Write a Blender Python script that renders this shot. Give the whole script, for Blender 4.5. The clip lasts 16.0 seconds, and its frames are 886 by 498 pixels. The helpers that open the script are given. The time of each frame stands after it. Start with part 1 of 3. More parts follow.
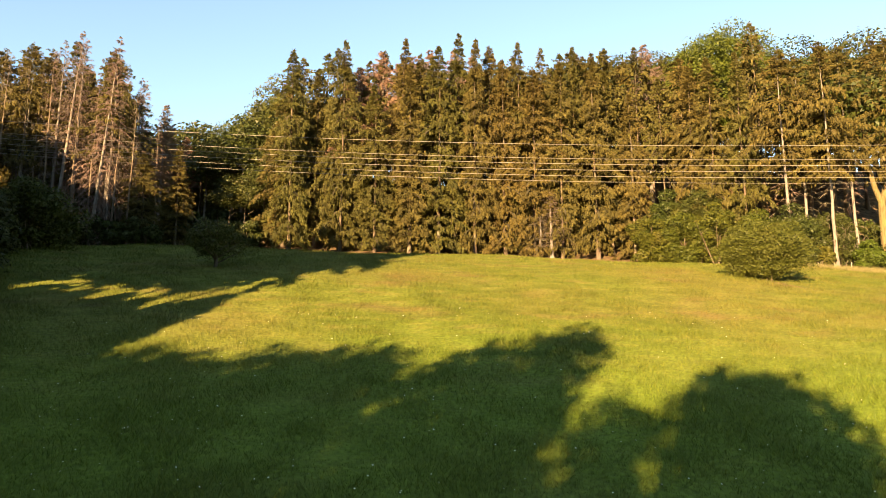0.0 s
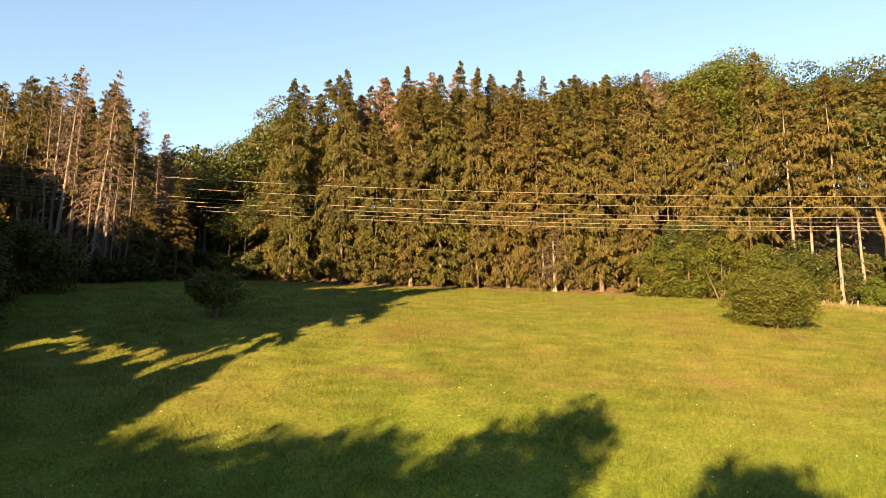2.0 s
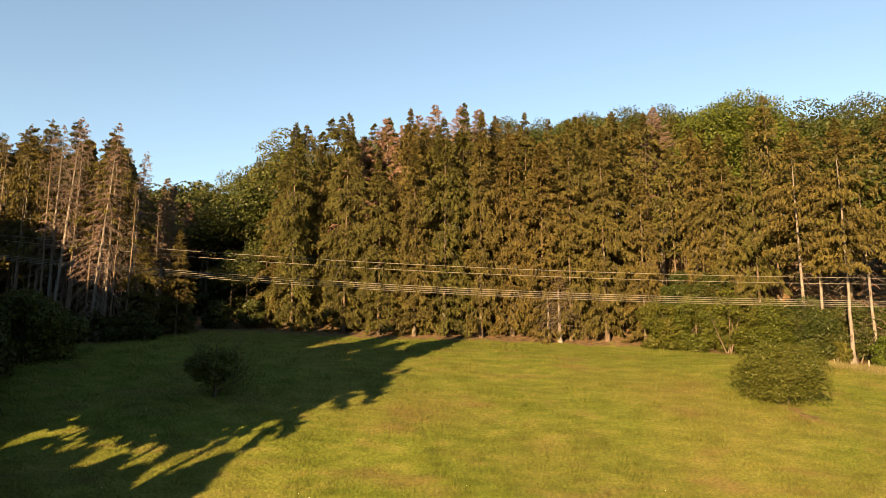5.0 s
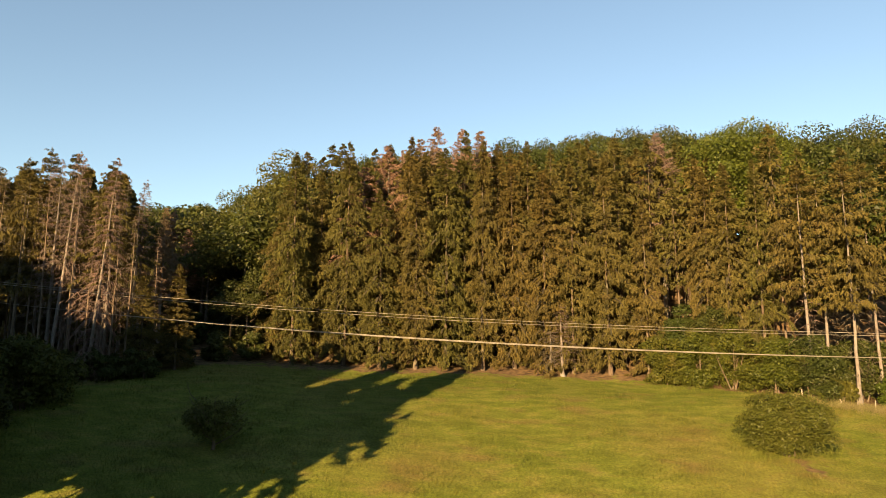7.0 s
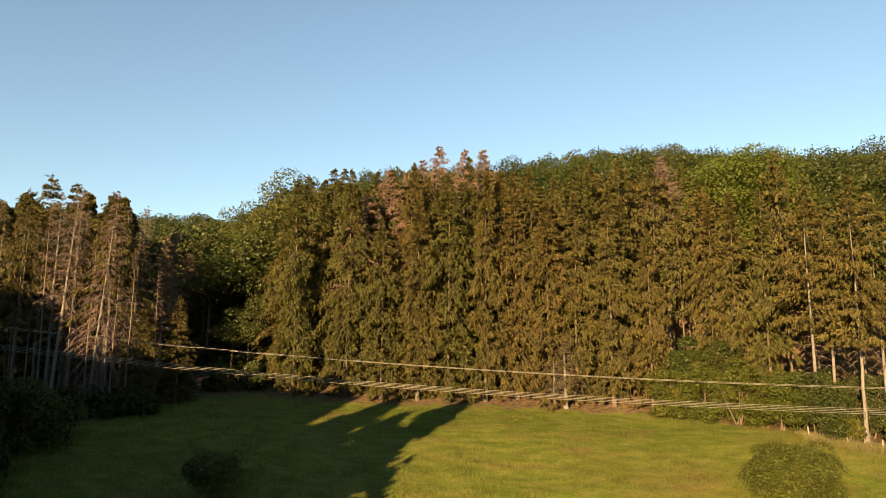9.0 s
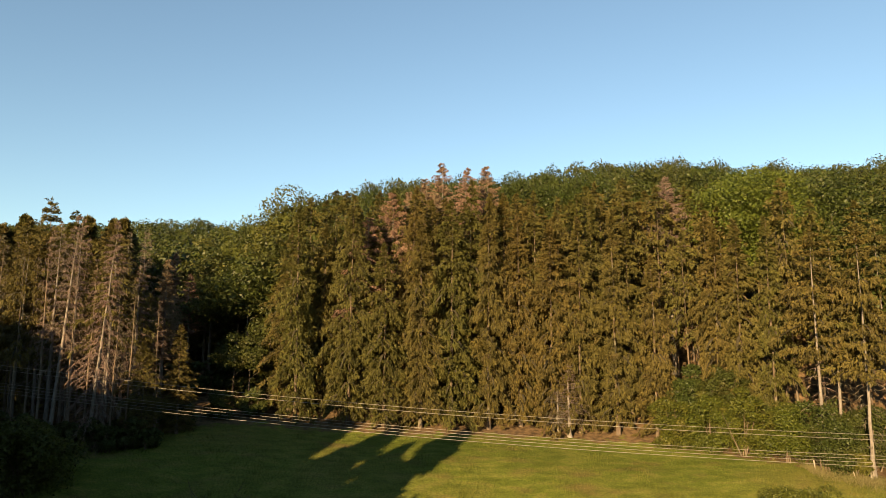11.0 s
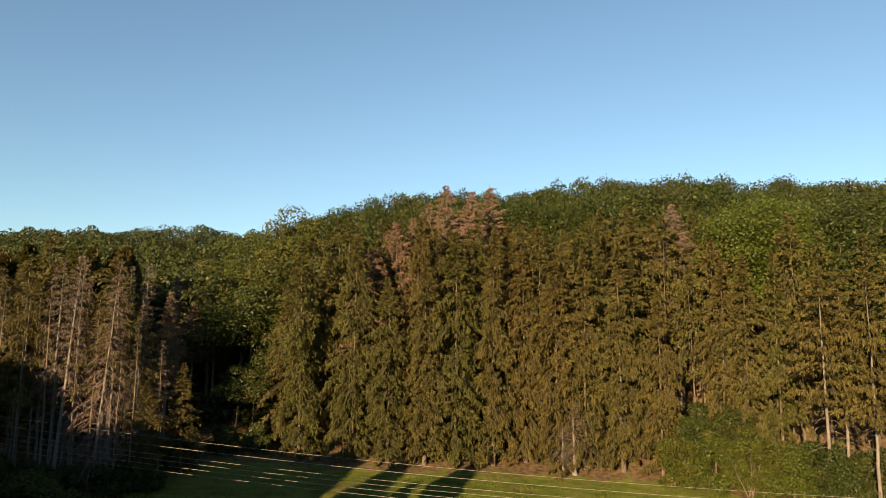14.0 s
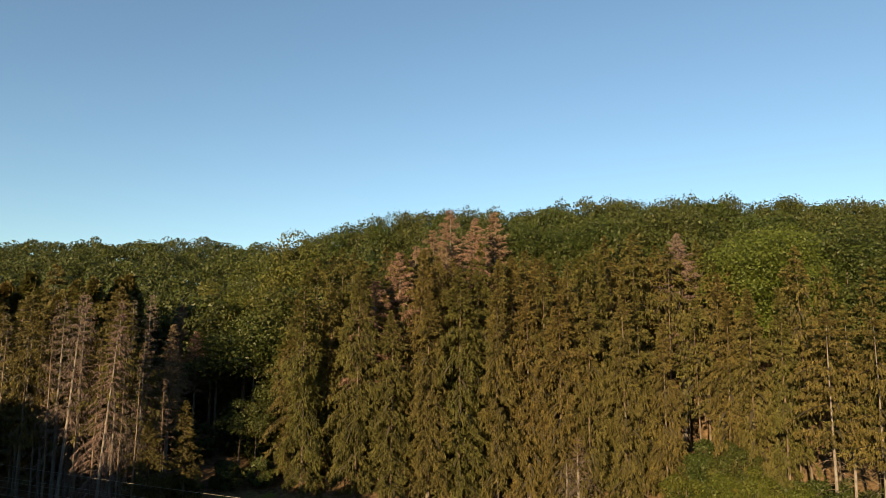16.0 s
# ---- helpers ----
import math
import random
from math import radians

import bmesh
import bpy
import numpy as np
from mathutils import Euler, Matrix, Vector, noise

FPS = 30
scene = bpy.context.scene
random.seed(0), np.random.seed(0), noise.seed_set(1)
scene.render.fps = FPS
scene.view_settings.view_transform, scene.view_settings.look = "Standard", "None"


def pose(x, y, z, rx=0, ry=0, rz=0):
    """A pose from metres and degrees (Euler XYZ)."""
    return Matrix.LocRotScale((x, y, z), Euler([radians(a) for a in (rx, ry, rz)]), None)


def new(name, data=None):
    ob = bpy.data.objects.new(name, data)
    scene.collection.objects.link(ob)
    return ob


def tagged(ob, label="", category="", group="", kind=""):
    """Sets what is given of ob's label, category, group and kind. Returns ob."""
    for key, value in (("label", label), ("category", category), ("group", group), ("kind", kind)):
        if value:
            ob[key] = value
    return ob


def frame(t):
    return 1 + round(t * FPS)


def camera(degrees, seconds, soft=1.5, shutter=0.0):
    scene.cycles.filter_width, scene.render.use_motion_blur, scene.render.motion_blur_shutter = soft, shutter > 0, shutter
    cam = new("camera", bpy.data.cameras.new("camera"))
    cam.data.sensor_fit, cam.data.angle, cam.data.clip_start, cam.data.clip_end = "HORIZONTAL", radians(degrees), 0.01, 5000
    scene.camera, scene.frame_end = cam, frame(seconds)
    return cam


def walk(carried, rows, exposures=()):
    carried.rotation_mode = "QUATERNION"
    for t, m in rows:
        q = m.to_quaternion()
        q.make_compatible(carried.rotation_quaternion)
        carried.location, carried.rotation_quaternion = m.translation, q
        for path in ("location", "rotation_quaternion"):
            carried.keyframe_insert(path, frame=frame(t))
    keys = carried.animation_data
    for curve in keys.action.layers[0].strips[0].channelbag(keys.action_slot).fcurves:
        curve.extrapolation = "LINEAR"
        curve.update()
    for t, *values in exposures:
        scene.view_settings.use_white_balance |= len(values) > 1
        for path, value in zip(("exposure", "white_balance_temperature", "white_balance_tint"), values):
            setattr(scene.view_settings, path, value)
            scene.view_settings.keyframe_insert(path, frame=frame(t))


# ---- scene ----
cam = camera(66.4, 16.0, soft=0.8)
METRES, EYE, TILT, LEAN, TURN = 32.0, 8.0, 9.7, 0.0, 0.0
ROWS = [
    (0.0, 0.0, 0.0, 0.0, 0.0, 0.0, 0.0),
    (0.5, 0.0003, 0.0052, 0.03, 0.04, 0.02, -0.01),
    (1.0, 0.0005, 0.0106, 0.0608, 0.08, 0.02, -0.01),
    (1.5, -0.0001, 0.0161, 0.092, 0.11, 0.01, -0.01),
    (2.0, -0.0006, 0.0216, 0.1235, 0.14, 0.01, -0.0),
    (2.5, -0.0012, 0.0269, 0.1553, 0.19, -0.01, 0.0),
    (3.0, -0.0015, 0.0318, 0.1876, 0.24, -0.03, -0.01),
    (3.5, -0.0036, 0.0372, 0.2199, 0.25, -0.04, -0.0),
    (4.0, -0.0018, 0.0423, 0.2522, 0.33, -0.07, -0.01),
    (6.5, -0.0031, 0.0703, 0.4117, 0.5, -0.19, -0.01),
    (7.0, -0.0009, 0.0761, 0.4419, 0.58, -0.19, -0.02),
    (7.5, -0.0006, 0.0815, 0.4732, 0.62, -0.23, -0.02),
    (8.0, -0.0014, 0.0871, 0.5061, 0.66, -0.33, -0.03),
    (8.5, -0.0001, 0.0931, 0.5388, 0.76, -0.44, -0.04),
    (9.0, 0.0004, 0.0989, 0.5724, 0.83, -0.58, -0.05),
    (11.5, -0.0096, 0.127, 0.7205, 0.91, -1.23, -0.08),
    (12.0, -0.0097, 0.1312, 0.7473, 0.96, -1.47, -0.09),
    (12.5, -0.0096, 0.1357, 0.7736, 1.01, -1.69, -0.09),
    (13.0, -0.0094, 0.1399, 0.8, 1.07, -1.81, -0.09),
    (13.5, -0.0104, 0.1433, 0.8284, 1.13, -1.83, -0.09),
    (14.0, -0.0114, 0.1468, 0.8574, 1.2, -1.79, -0.09),
    (14.5, -0.0099, 0.1508, 0.8885, 1.3, -1.78, -0.08),
    (15.0, -0.0093, 0.1557, 0.9194, 1.37, -1.77, -0.07),
    (15.5, -0.0108, 0.1614, 0.9523, 1.42, -1.79, -0.07),
    (16.0, -0.0131, 0.1681, 0.9846, 1.47, -1.76, -0.09),
]
walk(cam, [(t, pose(0, 0, EYE, TILT, LEAN, TURN) @ pose(METRES * x, METRES * y, METRES * z, 90 + pitch, roll, yaw)) for t, x, y, z, yaw, pitch, roll in ROWS], exposures=[(0, 3.05, 8950, 20), (3.5, 2.63, 8950, 21), (8, 2.26, 8850, 18), (12, 2.00, 7950, 14), (16, 1.72, 7350, 14)])

# ---- light ----
SUN_EL, SUN_AZ = 12.0, 24.0          # degrees above the horizon; the sun stands behind, to the left of the camera's line
sun = new("sun", bpy.data.lights.new("sun", "SUN"))
sun.data.energy, sun.data.angle, sun.data.color = 5.0, radians(0.53), (1.0, 0.77, 0.46)
away = Vector((math.sin(radians(SUN_AZ)) * math.cos(radians(SUN_EL)), math.cos(radians(SUN_AZ)) * math.cos(radians(SUN_EL)), -math.sin(radians(SUN_EL))))
sun.matrix_world = Matrix.Translation((-60, -160, 60)) @ away.to_track_quat("-Z", "Y").to_matrix().to_4x4()
world = bpy.data.worlds.new("evening_sky")
scene.world = world
world.use_nodes = True
sky = world.node_tree.nodes.new("ShaderNodeTexSky")
sky.sky_type, sky.sun_disc = "NISHITA", False
sky.sun_elevation, sky.sun_rotation = radians(SUN_EL), radians(180 + SUN_AZ)
sky.altitude, sky.air_density, sky.dust_density, sky.ozone_density = 250, 1.0, 0.2, 3.0
clear = world.node_tree.nodes.new("ShaderNodeMix")
clear.data_type, clear.blend_type = "RGBA", "MULTIPLY"
clear.inputs["Factor"].default_value = 1.0
world.node_tree.links.new(sky.outputs[0], clear.inputs["A"])
clear.inputs["B"].default_value = (1.04, 1.11, 1.05, 1)
world.node_tree.links.new(clear.outputs["Result"], world.node_tree.nodes["Background"].inputs[0])
world.node_tree.nodes["Background"].inputs[1].default_value = 0.058


# ---- materials ----
def material(name, rough=0.8, spec=0.25):
    m = bpy.data.materials.new(name)
    m.use_nodes = True
    b = m.node_tree.nodes["Principled BSDF"]
    b.inputs["Roughness"].default_value, b.inputs["Specular IOR Level"].default_value = rough, spec
    return m, m.node_tree, b


def noise_node(nt, scale, detail=4, coord="Position", stretch=None):
    n = nt.nodes.new("ShaderNodeTexNoise")
    n.inputs["Scale"].default_value, n.inputs["Detail"].default_value = scale, detail
    if coord == "Position":
        g = nt.nodes.new("ShaderNodeNewGeometry").outputs["Position"]
    else:
        g = nt.nodes.new("ShaderNodeTexCoord").outputs[coord]
    if stretch:
        mp = nt.nodes.new("ShaderNodeMapping")
        mp.inputs["Scale"].default_value = stretch
        nt.links.new(g, mp.inputs[0])
        g = mp.outputs[0]
    nt.links.new(g, n.inputs["Vector"])
    return n.outputs["Fac"]


def ramp(nt, fac, stops):
    r = nt.nodes.new("ShaderNodeValToRGB")
    e = r.color_ramp.elements
    while len(e) < len(stops):
        e.new(0.5)
    for el, (p, c) in zip(e, stops):
        el.position, el.color = p, (*c, 1)
    nt.links.new(fac, r.inputs[0])
    return r.outputs[0]


def mix(nt, a, b, fac, how="MIX"):
    m = nt.nodes.new("ShaderNodeMix")
    m.data_type, m.blend_type = "RGBA", how
    for sock, v in ((m.inputs["Factor"], fac), (m.inputs["A"], a), (m.inputs["B"], b)):
        if hasattr(v, "is_output"):
            nt.links.new(v, sock)
        else:
            sock.default_value = v if isinstance(v, float) else (*v, 1)
    return m.outputs["Result"]


def remap(nt, fac, a, b, lo=0.0, hi=1.0):
    m = nt.nodes.new("ShaderNodeMapRange")
    nt.links.new(fac, m.inputs["Value"])
    for k, v in (("From Min", a), ("From Max", b), ("To Min", lo), ("To Max", hi)):
        m.inputs[k].default_value = v
    return m.outputs["Result"]


def foliage(name, dark, light, odd, odd_share=0.12, thin=0.3, rough=0.65):
    """Leaves or needles: each island its own tone, each tree its own tint, patches at crown size."""
    m, nt, b = material(name, rough, 0.2)
    g = nt.nodes.new("ShaderNodeNewGeometry")
    o = nt.nodes.new("ShaderNodeObjectInfo")
    base = ramp(nt, g.outputs["Random Per Island"], [(0.0, dark), (1.0, light)])
    tone = nt.nodes.new("ShaderNodeAttribute")
    tone.attribute_name = "tone"
    base = mix(nt, base, ramp(nt, tone.outputs["Fac"], [(0.0, (1, 1, 1)), (0.01, (0.62, 0.64, 0.66)), (1.0, (1.30, 1.28, 1.22))]), 1.0, "MULTIPLY")
    patch = noise_node(nt, 0.55, 3)
    base = mix(nt, base, odd, remap(nt, patch, 0.62 - odd_share, 0.75, 0.0, 0.75))
    tint = ramp(nt, o.outputs["Random"], [(0.0, (0.80, 0.92, 0.76)), (0.5, (1, 1, 1)), (1.0, (1.13, 1.0, 1.04))])
    base = mix(nt, base, tint, 1.0, "MULTIPLY")
    nt.links.new(base, b.inputs["Base Color"])
    t = nt.nodes.new("ShaderNodeBsdfTranslucent")
    nt.links.new(base, t.inputs["Color"])
    s = nt.nodes.new("ShaderNodeMixShader")
    s.inputs[0].default_value = thin
    nt.links.new(b.outputs[0], s.inputs[1])
    nt.links.new(t.outputs[0], s.inputs[2])
    nt.links.new(s.outputs[0], nt.nodes["Material Output"].inputs["Surface"])
    return m


def bark(name, dark, light, lichen):
    m, nt, b = material(name, 0.9, 0.15)
    n = noise_node(nt, 3.0, 6, "Object", (3, 3, 0.5))
    big = noise_node(nt, 0.7, 3, "Position")
    base = ramp(nt, n, [(0.3, dark), (0.7, light)])
    base = mix(nt, base, lichen, remap(nt, big, 0.5, 0.7, 0, 0.6))
    nt.links.new(base, b.inputs["Base Color"])
    bump = nt.nodes.new("ShaderNodeBump")
    bump.inputs["Strength"].default_value, bump.inputs["Distance"].default_value = 0.6, 0.05
    nt.links.new(n, bump.inputs["Height"])
    nt.links.new(bump.outputs[0], b.inputs["Normal"])
    return m


NEEDLE = foliage("spruce_needles", (0.051, 0.047, 0.013), (0.093, 0.079, 0.022), (0.084, 0.062, 0.026), 0.04, 0.34)
TWIG_DEAD = foliage("dead_twigs", (0.060, 0.048, 0.040), (0.136, 0.108, 0.090), (0.121, 0.083, 0.063), 0.12, 0.1, 0.9)
TWIG_RED = foliage("rust_red_dead_needles", (0.106, 0.063, 0.045), (0.186, 0.123, 0.091), (0.161, 0.116, 0.086), 0.12, 0.15, 0.9)
LEAF = foliage("broad_leaves", (0.019, 0.028, 0.007), (0.046, 0.059, 0.014), (0.058, 0.056, 0.015), 0.1, 0.35, 0.5)
LEAF_BRIGHT = foliage("fresh_broad_leaves", (0.035, 0.055, 0.009), (0.070, 0.096, 0.016), (0.076, 0.090, 0.018), 0.1, 0.4, 0.5)
LEAF_BUSH = foliage("bush_leaves", (0.036, 0.042, 0.008), (0.070, 0.074, 0.014), (0.078, 0.072, 0.018), 0.06, 0.3, 0.55)
LEAF_MAPLE = foliage("maple_leaves", (0.024, 0.036, 0.006), (0.066, 0.078, 0.012), (0.078, 0.072, 0.016), 0.08, 0.35, 0.55)
BARK_PALE = bark("pale_spruce_bark", (0.072, 0.062, 0.053), (0.144, 0.128, 0.114), (0.148, 0.140, 0.126))
BARK_DARK = bark("grey_brown_bark", (0.045, 0.032, 0.024), (0.101, 0.076, 0.055), (0.101, 0.101, 0.071))
BARK_MID = bark("brown_spruce_bark", (0.060, 0.045, 0.031), (0.131, 0.098, 0.073), (0.126, 0.111, 0.086))
# boughs coloured below the other barks so crown interiors read as shaded
BOUGH = bark("darkened_bough_bark", (0.020, 0.017, 0.010), (0.042, 0.035, 0.021), (0.035, 0.035, 0.020))
BARK_MOSS = bark("mossy_bark", (0.050, 0.040, 0.018), (0.111, 0.086, 0.042), (0.081, 0.081, 0.025))
WOOD_POST = bark("weathered_post_wood", (0.151, 0.126, 0.101), (0.277, 0.242, 0.202), (0.252, 0.232, 0.202))


def grass_colour(nt):
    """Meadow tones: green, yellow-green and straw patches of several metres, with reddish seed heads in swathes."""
    big = noise_node(nt, 0.07, 4)
    mid = noise_node(nt, 0.8, 6, "Position", (0.55, 1.2, 1))
    fine = noise_node(nt, 5.0, 4)
    a = ramp(nt, mid, [(0.25, (0.047, 0.063, 0.009)), (0.52, (0.081, 0.100, 0.017)), (0.8, (0.130, 0.124, 0.033))])
    a = mix(nt, a, (0.133, 0.094, 0.036), remap(nt, big, 0.44, 0.70, 0, 0.36))
    a = mix(nt, a, (0.112, 0.068, 0.034), remap(nt, noise_node(nt, 0.33, 5, "Position", (0.6, 1.3, 1)), 0.54, 0.70, 0, 0.45))
    # near grass: lusher green, and a colour that lifts the shaded foreground
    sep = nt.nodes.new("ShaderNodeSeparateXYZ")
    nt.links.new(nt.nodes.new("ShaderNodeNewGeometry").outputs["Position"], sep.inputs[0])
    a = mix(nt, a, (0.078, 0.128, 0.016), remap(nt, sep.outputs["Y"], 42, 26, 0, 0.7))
    return mix(nt, a, ramp(nt, fine, [(0.3, (0.7, 0.7, 0.7)), (0.7, (1.25, 1.25, 1.2))]), 1.0, "MULTIPLY"), fine


def ground_material():
    m, nt, b = material("meadow_ground", 0.95, 0.1)
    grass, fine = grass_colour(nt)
    at = nt.nodes.new("ShaderNodeAttribute")
    at.attribute_name = "litter"
    brown = ramp(nt, noise_node(nt, 1.7, 5), [(0.3, (0.043, 0.029, 0.016)), (0.7, (0.137, 0.090, 0.050))])
    wob = nt.nodes.new("ShaderNodeMath")
    wob.operation = "ADD"
    nt.links.new(at.outputs["Fac"], wob.inputs[0])
    nt.links.new(remap(nt, noise_node(nt, 0.8, 4), 0.3, 0.7, -0.3, 0.3), wob.inputs[1])
    col = mix(nt, grass, brown, remap(nt, wob.outputs[0], 0.42, 0.62))
    nt.links.new(col, b.inputs["Base Color"])
    bump = nt.nodes.new("ShaderNodeBump")
    bump.inputs["Strength"].default_value, bump.inputs["Distance"].default_value = 0.8, 0.12
    nt.links.new(fine, bump.inputs["Height"])
    nt.links.new(bump.outputs[0], b.inputs["Normal"])
    return m


def grass_material():
    m, nt, b = material("grass_blades", 0.6, 0.2)
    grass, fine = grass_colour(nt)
    g = nt.nodes.new("ShaderNodeNewGeometry")
    each = ramp(nt, g.outputs["Random Per Island"], [(0.0, (0.8, 0.86, 0.8)), (0.8, (1.1, 1.06, 1.0)), (1.0, (1.35, 1.15, 1.1))])
    col = mix(nt, grass, each, 1.0, "MULTIPLY")
    nt.links.new(col, b.inputs["Base Color"])
    t = nt.nodes.new("ShaderNodeBsdfTranslucent")
    nt.links.new(col, t.inputs["Color"])
    s = nt.nodes.new("ShaderNodeMixShader")
    s.inputs[0].default_value = 0.35
    nt.links.new(b.outputs[0], s.inputs[1])
    nt.links.new(t.outputs[0], s.inputs[2])
    nt.links.new(s.outputs[0], nt.nodes["Material Output"].inputs["Surface"])
    return m


STRAW = foliage("dry_straw", (0.105, 0.088, 0.040), (0.200, 0.165, 0.082), (0.120, 0.125, 0.040), 0.14, 0.3, 0.7)
GROUND, GRASS = ground_material(), grass_material()
PETAL, _, _b = material("white_petals", 0.6)
_b.inputs["Base Color"].default_value = (0.82, 0.82, 0.76, 1)
WIRE, _nt, _b = material("weathered_aluminium_wire", 0.6, 0.4)
_b.inputs["Metallic"].default_value = 0.3
_nt.links.new(ramp(_nt, noise_node(_nt, 2.0, 3), [(0.3, (0.12, 0.11, 0.095)), (0.7, (0.19, 0.175, 0.15))]), _b.inputs["Base Color"])


# ---- terrain ----
def profile(knots):
    """A smooth height table along y from a few knots."""
    ys = np.arange(-600, 900.5, 1.0)
    z = np.interp(ys, [k[0] for k in knots], [k[1] for k in knots])
    ker = np.hanning(13) / np.hanning(13).sum()
    return ys, np.convolve(np.pad(z, 6, mode="edge"), ker, mode="valid")


# all three rise behind the camera: an added unseen hill blocking low sky glow
HILL = profile([(-600, 98), (-480, 84), (-250, 6), (-150, -10), (-50, -7), (0, -1.6), (20, 4.2), (30, 7.5), (43, 11.7), (53, 15.0), (70, 19.3), (83, 21.3), (92, 24), (125, 38.3), (150, 48.4), (175, 51.5), (230, 48), (400, 20), (900, -10)])
HILL_EAST = profile([(-600, 98), (-480, 84), (-250, 6), (-150, -10), (-50, -7), (0, -1.6), (20, 4.2), (30, 7.5), (43, 11.7), (53, 15.0), (70, 19.3), (83, 21.3), (92, 26), (106, 37), (125, 44.5), (146, 50), (175, 52), (230, 48), (400, 20), (900, -10)])
VALE = profile([(-600, 98), (-480, 84), (-250, 6), (-150, -10), (-50, -7), (0, -1.6), (20, 4.2), (30, 7.5), (43, 11.7), (53, 15.0), (70, 19.3), (83, 21.3), (100, 25), (150, 37), (235, 57.3), (265, 59.6), (420, 40), (900, 0)])


def smooth(v, a, b):
    t = np.clip((v - a) / (b - a), 0, 1)
    return t * t * (3 - 2 * t)


def height(x, y):
    x, y = np.asarray(x, float), np.asarray(y, float)
    w = smooth(x / np.maximum(y, 40), -0.40, -0.04)
    e = smooth(x, 4, 34)
    z = (np.interp(y, *HILL) * (1 - e) + np.interp(y, *HILL_EAST) * e) * w + np.interp(y, *VALE) * (1 - w)
    z = z - 0.035 * np.clip(x, -60, 60) * smooth(y, 20, 55) * (1 - smooth(y, 90, 140))
    near = 1 - smooth(np.abs(y - 60), 250, 500)
    return z + near * (0.16 * np.sin(0.21 * x + 0.5) * np.cos(0.17 * y) + 0.07 * np.sin(0.63 * x + 0.31 * y))


def hz(x, y):
    return float(height(x, y))


def mesh_from(name, verts, faces, mat, smooth_shade=False):
    """A mesh from an array of vertices and lists of equal-sided faces."""
    me = bpy.data.meshes.new(name)
    verts = np.asarray(verts, np.float32).reshape(-1, 3)
    me.vertices.add(len(verts))
    me.vertices.foreach_set("co", verts.ravel())
    faces = [np.asarray(f, np.int32) for f in (faces if isinstance(faces, list) else [faces]) if len(f)]
    total = np.concatenate([np.full(len(f), f.shape[1], np.int32) for f in faces])
    me.loops.add(int(total.sum()))
    me.loops.foreach_set("vertex_index", np.concatenate([f.ravel() for f in faces]))
    me.polygons.add(len(total))
    me.polygons.foreach_set("loop_start", np.concatenate([[0], np.cumsum(total)[:-1]]).astype(np.int32))
    me.polygons.foreach_set("loop_total", total)
    me.polygons.foreach_set("use_smooth", np.full(len(total), smooth_shade))
    me.update(calc_edges=True)
    me.materials.append(mat)
    return me


def part(name, me, parent, label=""):
    ob = new(name, me)
    ob.parent = parent
    return tagged(ob, label)


def tree_line(x):
    """Where the grass gives way to the forest floor."""
    return np.interp(x, [-90, -60, -45, -36, -30, -24, -10, 5, 20, 26, 34, 42, 60, 120], [40, 58, 68, 71, 80, 82, 80.5, 81, 80.6, 79.6, 75.6, 72, 66, 60])


def build_ground():
    xs = np.concatenate([[-4500, -2500, -1200, -700, -450, -320], np.arange(-250, 250.1, 2.5), [320, 450, 700, 1200, 2500, 4500]])
    ys = np.concatenate([[-4500, -2500, -1200, -700, -600, -520, -450, -380, -320, -270, -220, -160, -120], np.arange(-100, 300.1, 2.0), [340, 420, 560, 800, 1200, 2500, 4500]])
    X, Y = np.meshgrid(xs, ys)
    n, m = X.shape
    idx = np.arange(n * m).reshape(n, m)
    quads = np.stack([idx[:-1, :-1], idx[:-1, 1:], idx[1:, 1:], idx[1:, :-1]], -1).reshape(-1, 4)
    me = mesh_from("ground", np.stack([X, Y, height(X, Y)], -1), quads, GROUND, True)
    at = me.attributes.new("litter", "FLOAT", "POINT")
    # behind y -230 the forest-floor colour covers the added unseen hill
    at.data.foreach_set("value", np.maximum(np.clip(0.5 + (Y - tree_line(X)) / 6, 0, 1), np.clip((-230 - Y) / 40, 0, 1) + np.clip(0.95 - np.hypot(X - 28.2, Y - 54.6) / 3.2, 0, 1)).astype(np.float32).ravel())
    tagged(new("ground", me), "sloping meadow running up to a brown forest floor", "ground", kind="structure")


build_ground()


# ---- trees ----
def tube(points, radii, sides=7):
    """Vertices and quads of a tapered round limb along points."""
    pts, rad = np.asarray(points, float), np.asarray(radii, float)
    d = np.gradient(pts, axis=0)
    d /= np.linalg.norm(d, axis=1)[:, None] + 1e-9
    ref = np.where(np.abs(d[:, 2:3]) > 0.8, [[1.0, 0, 0]], [[0, 0, 1.0]])
    u = np.cross(d, ref)
    u /= np.linalg.norm(u, axis=1)[:, None]
    v = np.cross(d, u)
    a = np.arange(sides) * 2 * np.pi / sides
    ring = np.cos(a)[None, :, None] * u[:, None] + np.sin(a)[None, :, None] * v[:, None]
    verts = (pts[:, None] + ring * rad[:, None, None]).reshape(-1, 3)
    i = np.arange(len(pts) - 1)[:, None] * sides
    j = np.arange(sides)[None]
    k = (j + 1) % sides
    return verts, np.stack([i + j, i + k, i + sides + k, i + sides + j], -1).reshape(-1, 4)


def join_tubes(tubes):
    vs, fs, off = [], [], 0
    for v, f in tubes:
        vs.append(v)
        fs.append(f + off)
        off += len(v)
    return np.concatenate(vs), np.concatenate(fs)


